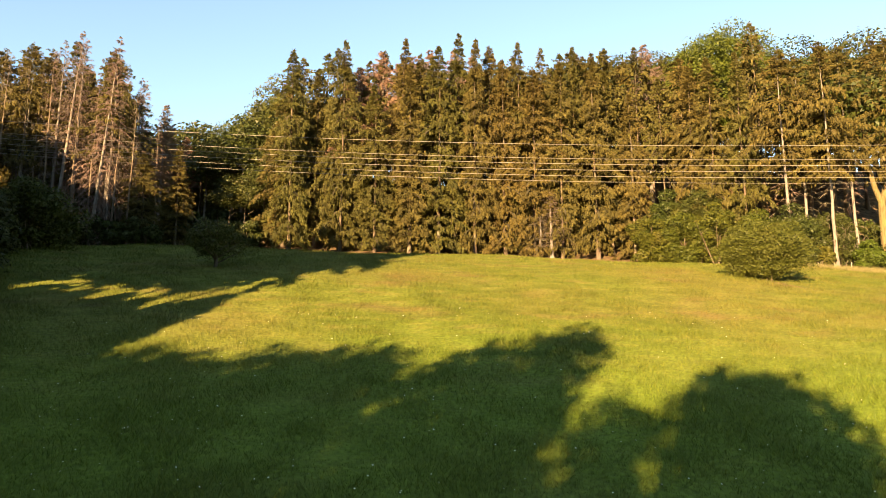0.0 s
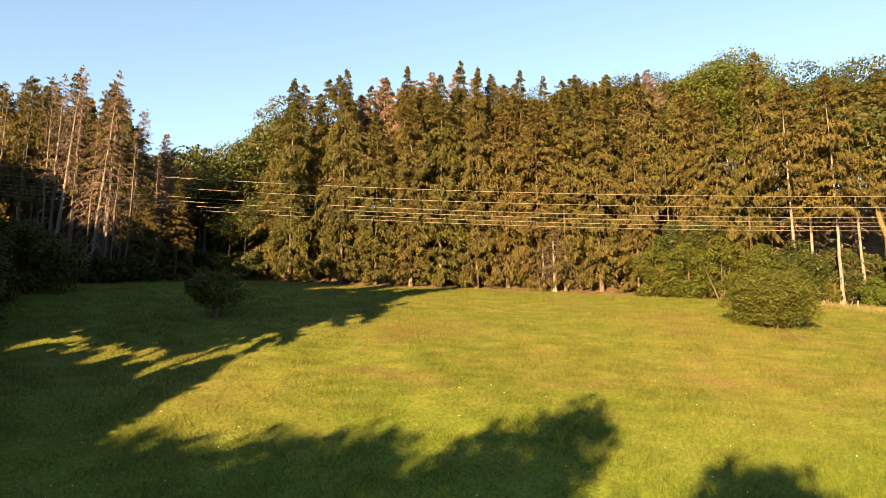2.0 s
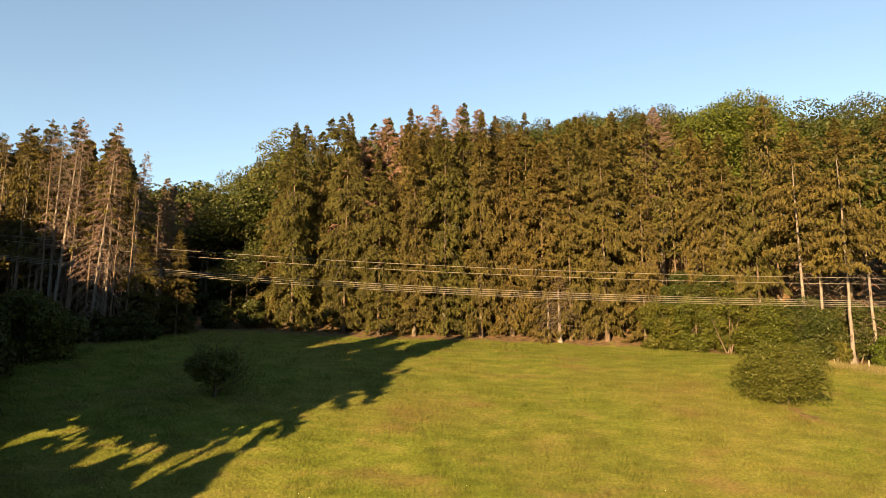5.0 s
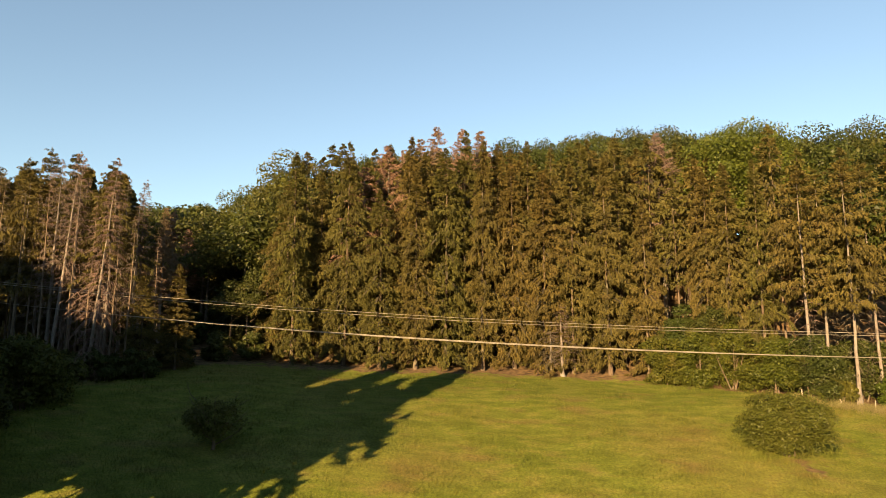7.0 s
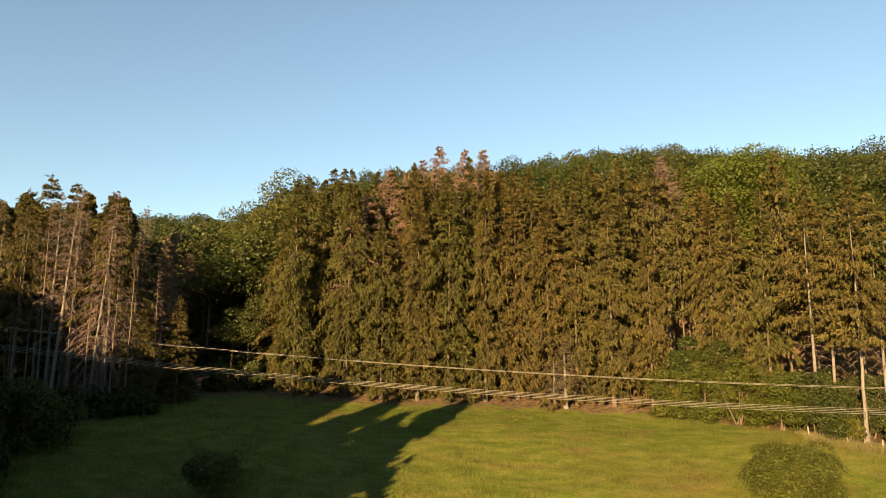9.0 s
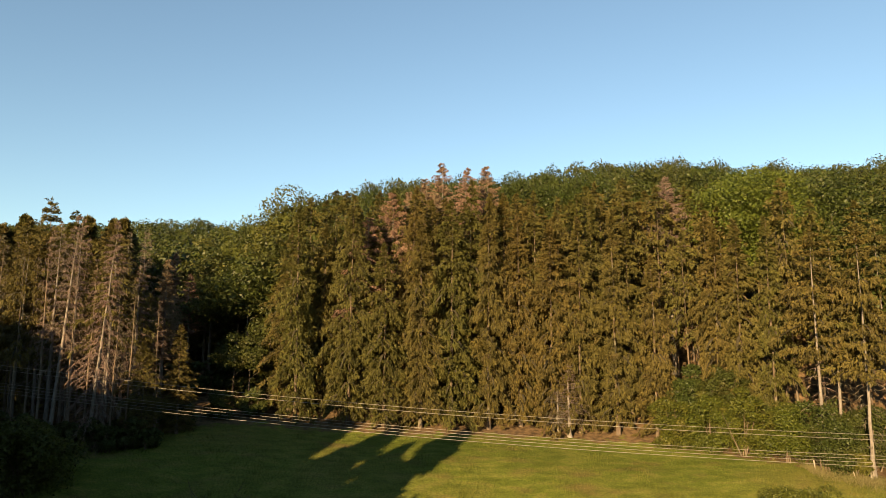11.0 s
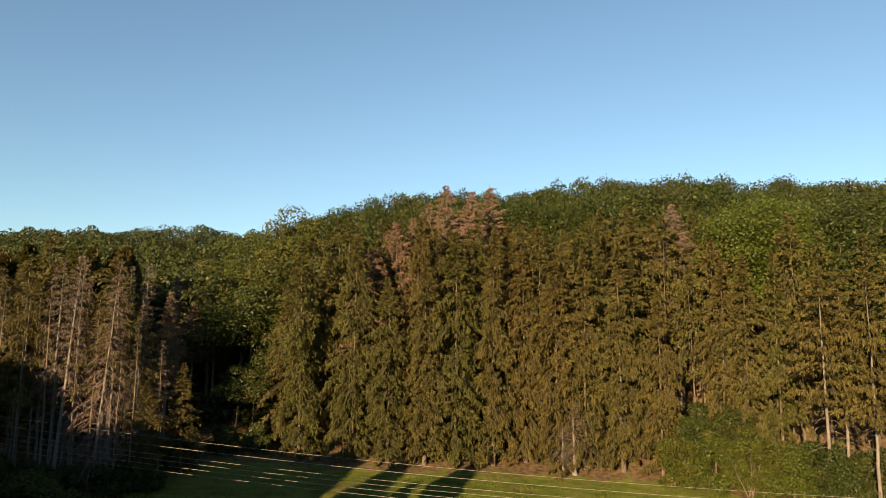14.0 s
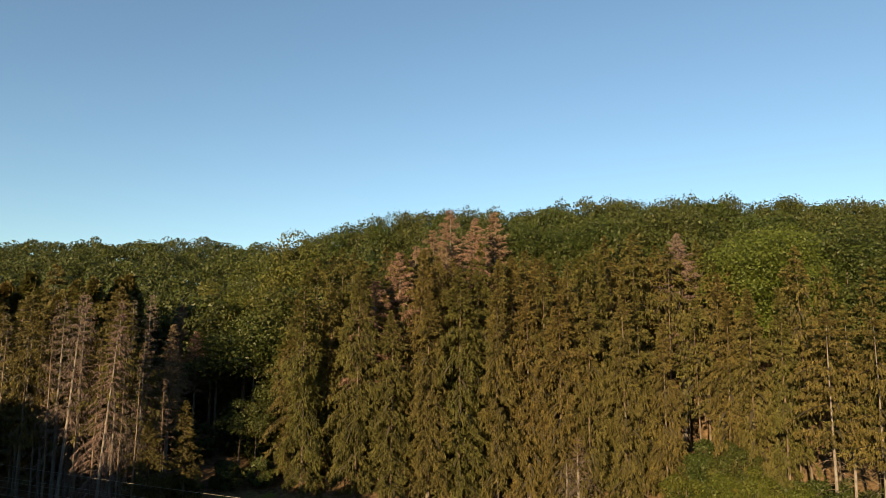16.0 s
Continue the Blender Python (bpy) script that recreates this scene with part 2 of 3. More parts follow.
def sprays(root, way, length, width, rng, side=None):
    """Many narrow pointed sprays or twigs, a slim triangle each."""
    n = len(root)
    if side is None:
        side = rng.normal(size=(n, 3))
    side = side - way * (side * way).sum(1)[:, None]
    side /= np.linalg.norm(side, axis=1)[:, None] + 1e-9
    W = width[:, None]
    v = np.stack([root - side * W * 0.5, root + side * W * 0.5, root + way * length[:, None]], 1)
    return v.reshape(-1, 3), np.arange(n * 3).reshape(-1, 3)


def trunk_mesh(seed, h, r, mat, lean=0.0):
    rng = np.random.default_rng(seed)
    z = np.linspace(-0.4, h, 14)
    wob = np.cumsum(rng.normal(0, 0.035, (14, 2)), 0)
    wob -= wob[0]
    pts = np.column_stack([wob[:, 0] + lean * z, wob[:, 1], z])
    rad = r * np.clip(1 - np.clip(z, 0, h) / h, 0.03, 1) ** 0.8
    rad[0] *= 1.7
    rad[1] *= 1.15
    v, f = tube(pts, rad, 9)
    return mesh_from("trunk", v, f, mat, True)


def spruce_crown(seed, h, rad, low, mat, dense=6.0, tassels=24, needles=15, wide=0.072, spire=0.3, tier=0.0, long=1.0, sag=0.75):
    """Long arching spruce boughs; from each and its side shoots hang pointed tassels of needle twigs."""
    rng = np.random.default_rng(seed)
    lump = rng.uniform(0, 6.28, 3)
    u = np.concatenate([rng.random(int((h - low) * dense * 1.35)), rng.uniform(0.8, 0.995, int(dense * 7))])
    shape = np.minimum(1, (1 - u) / spire) ** 0.92 * (0.84 + 0.16 * np.minimum(1, u * 6))
    keep = rng.random(len(u)) < np.maximum(0.55 + 0.45 * shape, np.where(u > 0.8, 1.0, 0))
    u, shape = u[keep], shape[keep]
    n = len(u)
    if tier:
        step = tier / (h - low)
        u = np.clip((np.floor(u / step) + 0.5 + rng.normal(0, 0.13, n)) * step, 0, 0.99)
    z0, a = low + (h - low) * u, rng.uniform(0, 6.28, n)
    r = rad * shape * rng.uniform(0.55, 1.15, n) * (1 + 0.2 * np.sin(2 * a + lump[0] + 0.25 * z0) + 0.16 * np.sin(3 * a - 0.55 * z0 + lump[1])) + 0.12
    top = np.clip((u - 0.62) / 0.38, 0, 1)
    up, down = 0.22 + 0.2 * top + rng.normal(0, 0.12, n), sag * (1 - 0.55 * top)
    out = np.column_stack([np.cos(a), np.sin(a), np.zeros(n)])
    across = np.column_stack([-np.sin(a), np.cos(a), np.zeros(n)])
    # tassels along the boughs
    b = np.repeat(np.arange(n), np.maximum(8, (tassels * (0.25 + 0.75 * r / rad)).astype(int)))
    m = len(b)
    inner = 0.14 - 0.12 * top[b]
    s = inner + (1.05 - inner) * rng.random(m) ** 0.75
    hand = np.sign(rng.random(m) - 0.5)
    lat = hand * rng.random(m) * (0.62 * r[b] * np.clip(1.1 - s, 0, 1) + 0.1)
    p = out[b] * (r[b] * s)[:, None] + across[b] * lat[:, None]
    p[:, 2] += z0[b] + r[b] * (up[b] * s - down[b] * s * s) - 0.35 * np.abs(lat)
    hang = (rng.random(m) < 0.8 - 0.85 * top[b])[:, None]
    way = np.where(hang, out[b] * rng.uniform(0, 0.4, (m, 1)) + across[b] * rng.normal(0, 0.16, (m, 1)) + [0, 0, -1.0],
                   out[b] * 0.85 + across[b] * (hand * 0.55)[:, None] + np.column_stack([np.zeros(m), np.zeros(m), -0.45 + 0.6 * top[b]]))
    way /= np.linalg.norm(way, axis=1)[:, None]
    size = rng.uniform(0.35, 0.85, m) * (0.4 + 0.6 * np.minimum(1, r[b] / rad)) * (1 - 0.45 * top[b]) * long
    tone = np.clip(0.5 + rng.normal(0, 0.2, n)[b] + rng.normal(0, 0.16, m), 0.02, 1.0)
    # the twigs of each tassel
    c = np.repeat(np.arange(m), needles)
    k = len(c)
    root = p[c] + way[c] * (size[c] * rng.uniform(-0.05, 0.55, k))[:, None] + rng.normal(0, 0.07, (k, 3)) * (0.4 + size[c])[:, None]
    w = way[c] + rng.normal(0, 0.2, (k, 3))
    w /= np.linalg.norm(w, axis=1)[:, None]
    # the leader at the very top
    q = 40
    peak = np.column_stack([rng.normal(0, 0.05, q), rng.normal(0, 0.05, q), rng.uniform(h - 1.6, h + 0.1, q)])
    fan = np.column_stack([rng.normal(0, 0.6, q), rng.normal(0, 0.6, q), np.full(q, 0.5)])
    fan /= np.linalg.norm(fan, axis=1)[:, None]
    v, t = sprays(np.concatenate([root, peak]), np.concatenate([w, fan]), np.concatenate([size[c] * rng.uniform(0.35, 0.7, k), rng.uniform(0.2, 0.5, q)]),
                  np.concatenate([wide * rng.uniform(0.6, 1.4, k), np.full(q, 0.09)]), rng)
    me = mesh_from("crown", v, t, mat)
    me.attributes.new("tone", "FLOAT", "POINT").data.foreach_set("value", np.repeat(np.concatenate([tone[c], np.full(q, 0.5)]), 3).astype(np.float32))
    # the woody boughs under the needles, dark-coloured occluders for the crown gaps
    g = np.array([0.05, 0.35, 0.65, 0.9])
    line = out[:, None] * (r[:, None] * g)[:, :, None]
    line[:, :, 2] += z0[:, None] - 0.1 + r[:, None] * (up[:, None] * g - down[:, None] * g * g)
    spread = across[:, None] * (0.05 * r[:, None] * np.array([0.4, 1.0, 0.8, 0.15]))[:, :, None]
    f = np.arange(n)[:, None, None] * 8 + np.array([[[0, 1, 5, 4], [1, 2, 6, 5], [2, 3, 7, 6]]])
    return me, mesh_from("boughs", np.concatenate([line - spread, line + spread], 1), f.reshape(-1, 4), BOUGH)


def bare_branches(seed, h, rad, low, mat, whorl=0.5, arms=5, twigs=9, high=None, column=1.5, sag=0.55):
    """Bare or rust-coloured dead branches that arch downwards, with fine hanging twigs."""
    rng = np.random.default_rng(seed)
    roots, ways, lens, wids = [], [], [], []
    z = low
    high = high or h - 0.2
    while z < high:
        u = z / h
        a0 = rng.uniform(0, 6.28)
        for k in range(arms):
            a = a0 + k * 6.28 / arms + rng.normal(0, 0.35)
            rr = (rad * min(1.0, (1 - u) * column) ** 0.8 + 0.12) * rng.uniform(0.45, 1.15)
            out = np.array([math.cos(a), math.sin(a), 0])
            across = np.array([-out[1], out[0], 0])
            rise, fall = 0.3 + 0.5 * (u - 0.55) + rng.normal(0, 0.12), sag * (1.25 - u)
            zj = z + rng.uniform(-0.6, 0.6) * whorl

            def on(s):
                q = out * (rr * s)[:, None]
                q[:, 2] += zj + rr * (rise * s - fall * s * s)
                return q

            ends = on(np.array([0.0, 0.35, 0.7, 1.0]))
            d = np.diff(ends, axis=0)
            ln = np.linalg.norm(d, axis=1)
            roots.append(ends[:3]); ways.append(d / ln[:, None]); lens.append(ln * 1.15); wids.append(np.array([0.075, 0.055, 0.035]))
            n = twigs
            s = rng.uniform(0.2, 1.0, n)
            w = out * 0.35 + across * rng.normal(0, 0.6, (n, 1)) + np.array([0, 0, -0.6])
            roots.append(on(s)); ways.append(w / np.linalg.norm(w, axis=1)[:, None])
            lens.append(rng.uniform(0.25, 0.85, n) * (0.4 + 0.6 * rr / rad)); wids.append(np.full(n, 0.042))
        z += whorl * rng.uniform(0.6, 1.4)
    v, t = sprays(np.concatenate(roots), np.concatenate(ways), np.concatenate(lens), np.concatenate(wids), rng)
    return mesh_from("branches", v, t, mat)


def leaf_tris(p, normal, size, rng):
    """Pointed leaf sprays, a triangle each."""
    n = len(p)
    a = np.cross(normal, rng.normal(size=(n, 3)))
    a /= np.linalg.norm(a, axis=1)[:, None] + 1e-9
    b = np.cross(normal, a)
    S = size[:, None]
    v = np.stack([p - a * S * 0.45 - b * S * 0.35, p - a * S * 0.3 + b * S * 0.4, p + a * S * 0.6 + normal * S * 0.1], 1)
    return v.reshape(-1, 3), np.arange(n * 3).reshape(-1, 3)


def leafy_crown(seed, centre, radii, lobes, leaves, size, mat, name="crown", lobe_r=0.42, fill=0.35, sink=0.0):
    """Leaves in the shells of many uneven lobes."""
    rng = np.random.default_rng(seed)
    centre, radii = np.array(centre, float), np.array(radii, float)
    d = rng.normal(size=(lobes, 3))
    d /= np.linalg.norm(d, axis=1)[:, None]
    d[:, 2] = np.maximum(d[:, 2], -0.75 + sink)
    c = centre + d * radii * rng.uniform(0.45, 0.82, (lobes, 1))
    lr = radii.mean() * lobe_r * rng.uniform(0.6, 1.35, lobes)
    pick = rng.choice(lobes, leaves, p=lr ** 2 / (lr ** 2).sum())
    n = rng.normal(size=(leaves, 3))
    n /= np.linalg.norm(n, axis=1)[:, None]
    n[:, 2] = np.where(rng.random(leaves) < 0.6, np.abs(n[:, 2]), n[:, 2])
    shell = 1 - fill * rng.random(leaves) ** 1.5
    p = c[pick] + n * (lr[pick] * shell)[:, None] * np.array([1, 1, 0.8]) + rng.normal(0, 0.07, (leaves, 3)) * lr[pick][:, None]
    nn = n * 0.7 + rng.normal(0, 0.55, (leaves, 3)) + np.array([0, 0, 0.25])
    nn /= np.linalg.norm(nn, axis=1)[:, None]
    v, q = leaf_tris(p, nn, size * rng.uniform(0.6, 1.4, leaves), rng)
    return mesh_from(name, v, q, mat)


def limbs_mesh(seed, h, r, spread, mat, fork=0.3, count=7, stems=1):
    """A trunk that divides into limbs."""
    rng = np.random.default_rng(seed)
    tubes = []
    for s in range(stems):
        off = rng.normal(0, 0.25, 2) if stems > 1 else np.zeros(2)
        tilt = rng.normal(0, 0.25 if stems > 1 else 0.03, 2)
        z = np.linspace(-0.4, h, 9)
        pts = np.column_stack([off[0] + tilt[0] * z, off[1] + tilt[1] * z, z])
        rad = r * (1 - 0.85 * np.clip(z, 0, h) / h)
        rad[0] *= 1.6
        tubes.append(tube(pts, rad, 8))
        for k in range(count):
            u = rng.uniform(fork, 0.85)
            a = rng.uniform(0, 6.28)
            base = np.array([off[0] + tilt[0] * u * h, off[1] + tilt[1] * u * h, u * h])
            ln = spread * rng.uniform(0.5, 0.95)
            t = np.linspace(0, 1, 5)[:, None]
            way = np.array([math.cos(a), math.sin(a), rng.uniform(0.3, 0.9)])
            pts = base + way * t * ln + np.array([0, 0, 1.0]) * (t ** 2) * ln * 0.2 + rng.normal(0, 0.05, (5, 3)) * ln * t
            tubes.append(tube(pts, r * 0.42 * (1 - u * 0.5) * np.linspace(1, 0.15, 5), 6))
    v, f = join_tubes(tubes)
    return mesh_from("trunk", v, f, mat, True)


def tree(name, parts, x, y, label, category, group, turn=0.0, size=1.0, tall=1.0, sink=0.0, lean=(0, 0)):
    """Stand a tree of ready meshes on the ground."""
    base = new(name)
    for pname, me, plabel in parts:
        tagged(part(pname, me, base, plabel), kind="stuff" if pname == "boughwork" else "")
    base.matrix_world = pose(x, y, hz(x, y) - sink, lean[0], lean[1], turn) @ Matrix.Diagonal((size, size, size * tall, 1))
    return tagged(base, label, category, group)


R = random.Random(7)

# full spruces of the edge, 27 m high, green to the ground
def needle_parts(made, label, woody=True):
    """The meshes of a spruce's crown as parts."""
    return [("crown", made[0], label)] if not woody else [("crown", made[0], label), ("boughwork", made[1], "woody boughs darkened to deepen gaps in the crown")]


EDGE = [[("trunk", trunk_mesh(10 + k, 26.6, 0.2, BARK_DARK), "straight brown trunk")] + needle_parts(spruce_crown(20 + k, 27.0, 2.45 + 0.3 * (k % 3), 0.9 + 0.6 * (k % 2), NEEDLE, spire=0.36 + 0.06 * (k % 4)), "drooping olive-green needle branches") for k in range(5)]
# slighter spruces inside the stand
INNER = [[("trunk", trunk_mesh(40 + k, 26.2, 0.17, BARK_DARK), "slender trunk")] + needle_parts(spruce_crown(50 + k, 27.0, 2.7, 12.0, NEEDLE, dense=4.0, tassels=12, needles=8, wide=0.16, spire=0.34), "olive-green needle crown") for k in range(3)]
# spruces with bare lower trunks
BARE = [[("trunk", trunk_mesh(60 + k, 25.6, 0.2, BARK_PALE), "long bare pale trunk")] + needle_parts(spruce_crown(70 + k, 26.0, 3.3, 9.5 + 1.0 * k, NEEDLE, dense=4.8, tassels=19, needles=12, wide=0.09, spire=0.42, tier=0.95, sag=0.5), "drooping needle branches on the upper trunk") + [
         ("dead_crown", bare_branches(80 + k, 26, 1.7, 3.0, TWIG_DEAD, whorl=0.8, arms=3, twigs=6, high=12.0), "dry grey twigs under the crown")] for k in range(3)]
FLANK = [[("trunk", trunk_mesh(64 + k, 26.6, 0.3, BARK_DARK), "straight trunk")] + needle_parts(spruce_crown(54 + k, 27.0, 3.3, 2.0, NEEDLE, dense=7.0, tassels=6, needles=3, wide=1.2, long=3.2, spire=0.4), "drooping olive-green needle branches", False) for k in range(2)]
# dead grey spruces, and rust-red ones that died lately
DEAD = [[("trunk", trunk_mesh(90 + k, 24.6, 0.23, BARK_PALE), "bleached bare trunk"),
         ("dead_crown", bare_branches(100 + k, 25, 2.7, 5.0, TWIG_DEAD, whorl=0.6, arms=5, twigs=24), "leafless grey-brown branches")] for k in range(3)]
RUST = [[("trunk", trunk_mesh(110 + k, 25.6, 0.25, BARK_PALE), "dry pale trunk"),
         ("dead_crown", bare_branches(120 + k, 26, 2.8, 12.0, TWIG_RED, whorl=0.5, arms=7, twigs=80, column=2.2, sag=0.3), "rust-red dead needle branches")] for k in range(2)]
SNAG = [[("trunk", trunk_mesh(114 + k, 22.6, 0.14, BARK_MID), "thin bare trunk"),
         ("dead_crown", bare_branches(116 + k, 23, 1.6, 9.0, TWIG_DEAD, whorl=0.7, arms=3, twigs=9), "sparse grey twigs")] for k in range(2)]
# broad-leaved trees of the hill, 18 m high
BROAD = [[("trunk", limbs_mesh(130 + k, 14, 0.3, 4.0, BARK_DARK, 0.45, 3), "dark forked trunk"),
          ("crown", leafy_crown(140 + k, (0, 0, 12.2), (4.4, 4.4, 6.2), 46, 3600, 0.40, LEAF, lobe_r=0.4, sink=0.55), "rounded leafy green crown")] for k in range(4)]

S_EDGE = "tall living Norway spruce with drooping olive-green branches at the forest edge"
S_INNER = "slender living spruce standing inside the dense stand"
S_BARE = "tall spruce with a long bare pale trunk below its crown"
S_DEAD = "dead grey leafless spruce with a bleached trunk"
S_RUST = "dead spruce with rust-red needles still on its branches"
S_BROAD = "broad-leaved tree with a rounded green crown on the wooded hill"


def spruce(kind, x, y, h, label, group, name="spruce", full=27.0, fat=1.0):
    k = R.randrange(len(kind))
    s = h / full
    wide = R.uniform(0.92, 1.12) * (0.55 + 0.45 * s) * fat
    tree(name, kind[k], x, y, label, "tree", group, R.uniform(0, 360), wide, s / wide, lean=(R.uniform(-0.8, 0.8), R.uniform(-0.8, 0.8)))


# the front row of the stand: x, y, height
for x, y, h in [(-20.9, 87, 23.0), (-19.3, 83.5, 26.6), (-16.9, 87, 24.0), (-13.0, 83.5, 28.4), (-10.4, 87.5, 23.5), (-8.6, 83, 22.0), (-5.5, 86.5, 29.3), (-4.2, 83, 24.5),
                (-3.0, 88, 27.5), (-0.6, 83.8, 27.8), (1.7, 87, 30.4), (4.0, 83.6, 29.0), (6.3, 87, 29.0), (8.0, 85.0, 26.0), (9.9, 86.5, 29.0), (11.6, 83.4, 25.0), (13.0, 86.5, 28.3),
                (15.0, 83.5, 26.2), (17.9, 86.5, 28.6), (19.4, 83.2, 27.2), (21.9, 86, 25.0), (23.8, 82.5, 21.8)]:
    spruce(EDGE, x, y, h, S_EDGE, "spruces along the meadow edge")
# the ranks behind it
for j in range(3):
    for i in range(16):
        x, y = -19 + i * 3.6 + R.uniform(-1.2, 1.2) + 1.8 * (j % 2), 91 + j * 3.4 + R.uniform(-1.2, 1.2)
        spruce(INNER, x, y, R.uniform(25, 28.5) - 0.3 * j, S_INNER, "spruces inside the stand")
for x, y, h in [(-8.5, 91, 28.2), (-4.8, 103.6, 28.4), (-2.1, 110, 30.2), (1.4, 104.8, 30.0), (5.2, 112, 29.5), (-7.0, 99, 27.2), (-2.8, 98, 27.4), (-11.6, 87.2, 25.0), (2.8, 100, 27.4)]:
    spruce(RUST, x, y, h, S_RUST, "dead spruces", "dead_spruce", 26.0, 1.35)
TAN = [[("trunk", trunk_mesh(118, 25.6, 0.24, BARK_PALE), "dry pale trunk"), ("dead_crown", bare_branches(119, 26, 3.4, 10.0, TWIG_DEAD, whorl=0.45, arms=7, twigs=90, column=2.2, sag=0.35), "dry brown needleless branches")]]
spruce(TAN, 30.2, 95, 28.6, "dead spruce with dry brown branches above the living ones", "dead spruces", "dead_spruce", 26.0, 1.15)
for x, y in [(-35, 107), (-39, 110), (-43, 108), (-47, 112), (-37, 115), (-33, 112), (-42, 117), (-51, 110), (-30, 108), (-17, 94), (-20.5, 96.5), (-23.5, 93), (-15.5, 99), (-19, 103)]:
    spruce(FLANK, x, y, R.uniform(15, 18), "young dark spruce in the hollow", "young spruces")

# the right-hand stand: taller, thinner crowns over bare trunks
for x, y, h in [(28.8, 85, 24), (31.0, 82, 25.5), (33.5, 81, 26.5), (36.4, 79.5, 27), (40.1, 81.8, 31.8), (31.8, 86, 27), (35, 88, 27), (40, 84, 28), (45, 85, 29), (50, 84, 29), (55, 82, 30), (60, 80, 29)]:
    spruce(EDGE if x < 38 and y < 83 else INNER, x, y, h, S_EDGE, "spruces on the slope by the maple thicket")
for x, y, h in [(38.7, 73.9, 25.4), (41.6, 75.8, 25.5), (42.3, 71.8, 26.0), (45.5, 73.0, 26.5), (50.2, 72, 27), (54, 73, 27), (57.5, 71, 27)]:
    spruce(BARE, x, y, h, S_BARE, "bare-trunked spruces", full=26.0)

# the left-hand stand: thinned by drought, many dead
for x, y, h in [(-50.5, 73, 23.5), (-48.4, 75, 25), (-45.4, 74, 23), (-44.3, 77, 26), (-37.4, 73.5, 23.6), (-53, 70, 23), (-56, 73, 22), (-59, 68, 23), (-41, 79, 23), (-47, 82, 24), (-52, 80, 24)]:
    spruce(BARE, x, y, h - 1.3, S_BARE, "drought-thinned spruces", full=26.0)
for x, y, h in [(-43, 72.4, 24.0), (-41.2, 73, 24.6), (-38.6, 75, 22), (-35.4, 75, 20.5), (-40.5, 87.8, 23.4), (-40, 82, 23)]:
    spruce(DEAD, x, y, h - 0.5, S_DEAD, "dead spruces", "dead_spruce", 25.0)
for x, y, h in [(-46.3, 71.5, 22), (-39.1, 76.2, 24.0), (-52.9, 86.8, 26.5), (-49.5, 72, 21), (-55, 77, 23), (-44, 85, 24), (-42.2, 74.5, 19), (-36.4, 77.5, 18.5)]:
    spruce(BARE, x, y, h, "dark living spruce among dead ones", "drought-thinned spruces", full=26.0, fat=0.85)
HOARY = [("trunk", trunk_mesh(96, 24.2, 0.21, BARK_PALE), "bleached leaning trunk"),
         ("dead_crown", bare_branches(97, 24.5, 2.9, 1.2, TWIG_DEAD, whorl=0.55, arms=5, twigs=46, column=1.6, sag=0.9), "drooping grey-brown dead branches down to the ground")]
tree("dead_spruce", HOARY, -37.6, 70.9, "leaning dead spruce hung with drooping grey twigs to the ground", "tree", "dead spruces", 0, 1.0, 0.97, lean=(0, 3.6))
STRIPPED = [("trunk", trunk_mesh(98, 24.6, 0.24, BARK_PALE), "thick pale bare trunk"),
            ("dead_crown", bare_branches(99, 25, 2.6, 10.0, TWIG_DEAD, whorl=0.6, arms=5, twigs=30), "leafless grey-brown branches")]
tree("dead_spruce", STRIPPED, -42.0, 71.3, "dead spruce with a thick pale trunk stripped of bark", "tree", "dead spruces", 0, 1.0, 0.98, lean=(0, 3.2))
for x, y, h in [(-34.4, 72.0, 17), (-35.7, 71.4, 18), (-38.6, 71.8, 20), (-40.4, 71.6, 19), (-43.1, 71.0, 22), (-44.9, 71.6, 21), (-45.7, 70.6, 20), (-47.4, 69.6, 21), (-48.8, 71.6, 22),
                (-51.5, 69.0, 21), (-53.8, 71.0, 22), (-56.4, 68.5, 21), (-36.9, 74.5, 19), (-39.0, 77.0, 21), (-42.2, 76.5, 22), (-46.2, 76.0, 23), (-50.2, 76.5, 22), (-54.6, 74.0, 22), (-32.4, 74.5, 15)]:
    spruce(SNAG, x, y, h, "thin dead spruce pole with few grey twigs", "dead spruces", "dead_spruce", 23.0)
for x, y, h in [(-35, 81, 16), (-37, 86, 19), (-38, 97, 16), (-43, 103, 19)]:
    spruce(RUST, x, y, h, S_RUST, "dead spruces", "dead_spruce", 26.0)
for x, y, h in [(-33.5, 73.5, 10.5), (-31, 77, 12)]:
    spruce(EDGE, x, y, h, "young bushy spruce in front of dead trunks", "young spruces")

for i in range(2, 9):
    for j in range(3):
        spruce(FLANK, -40 - i * 4.2 + R.uniform(-1.3, 1.3), 89 + j * 5 - i * 0.8 + R.uniform(-1.3, 1.3), R.uniform(20, 24), S_INNER, "drought-thinned spruces")

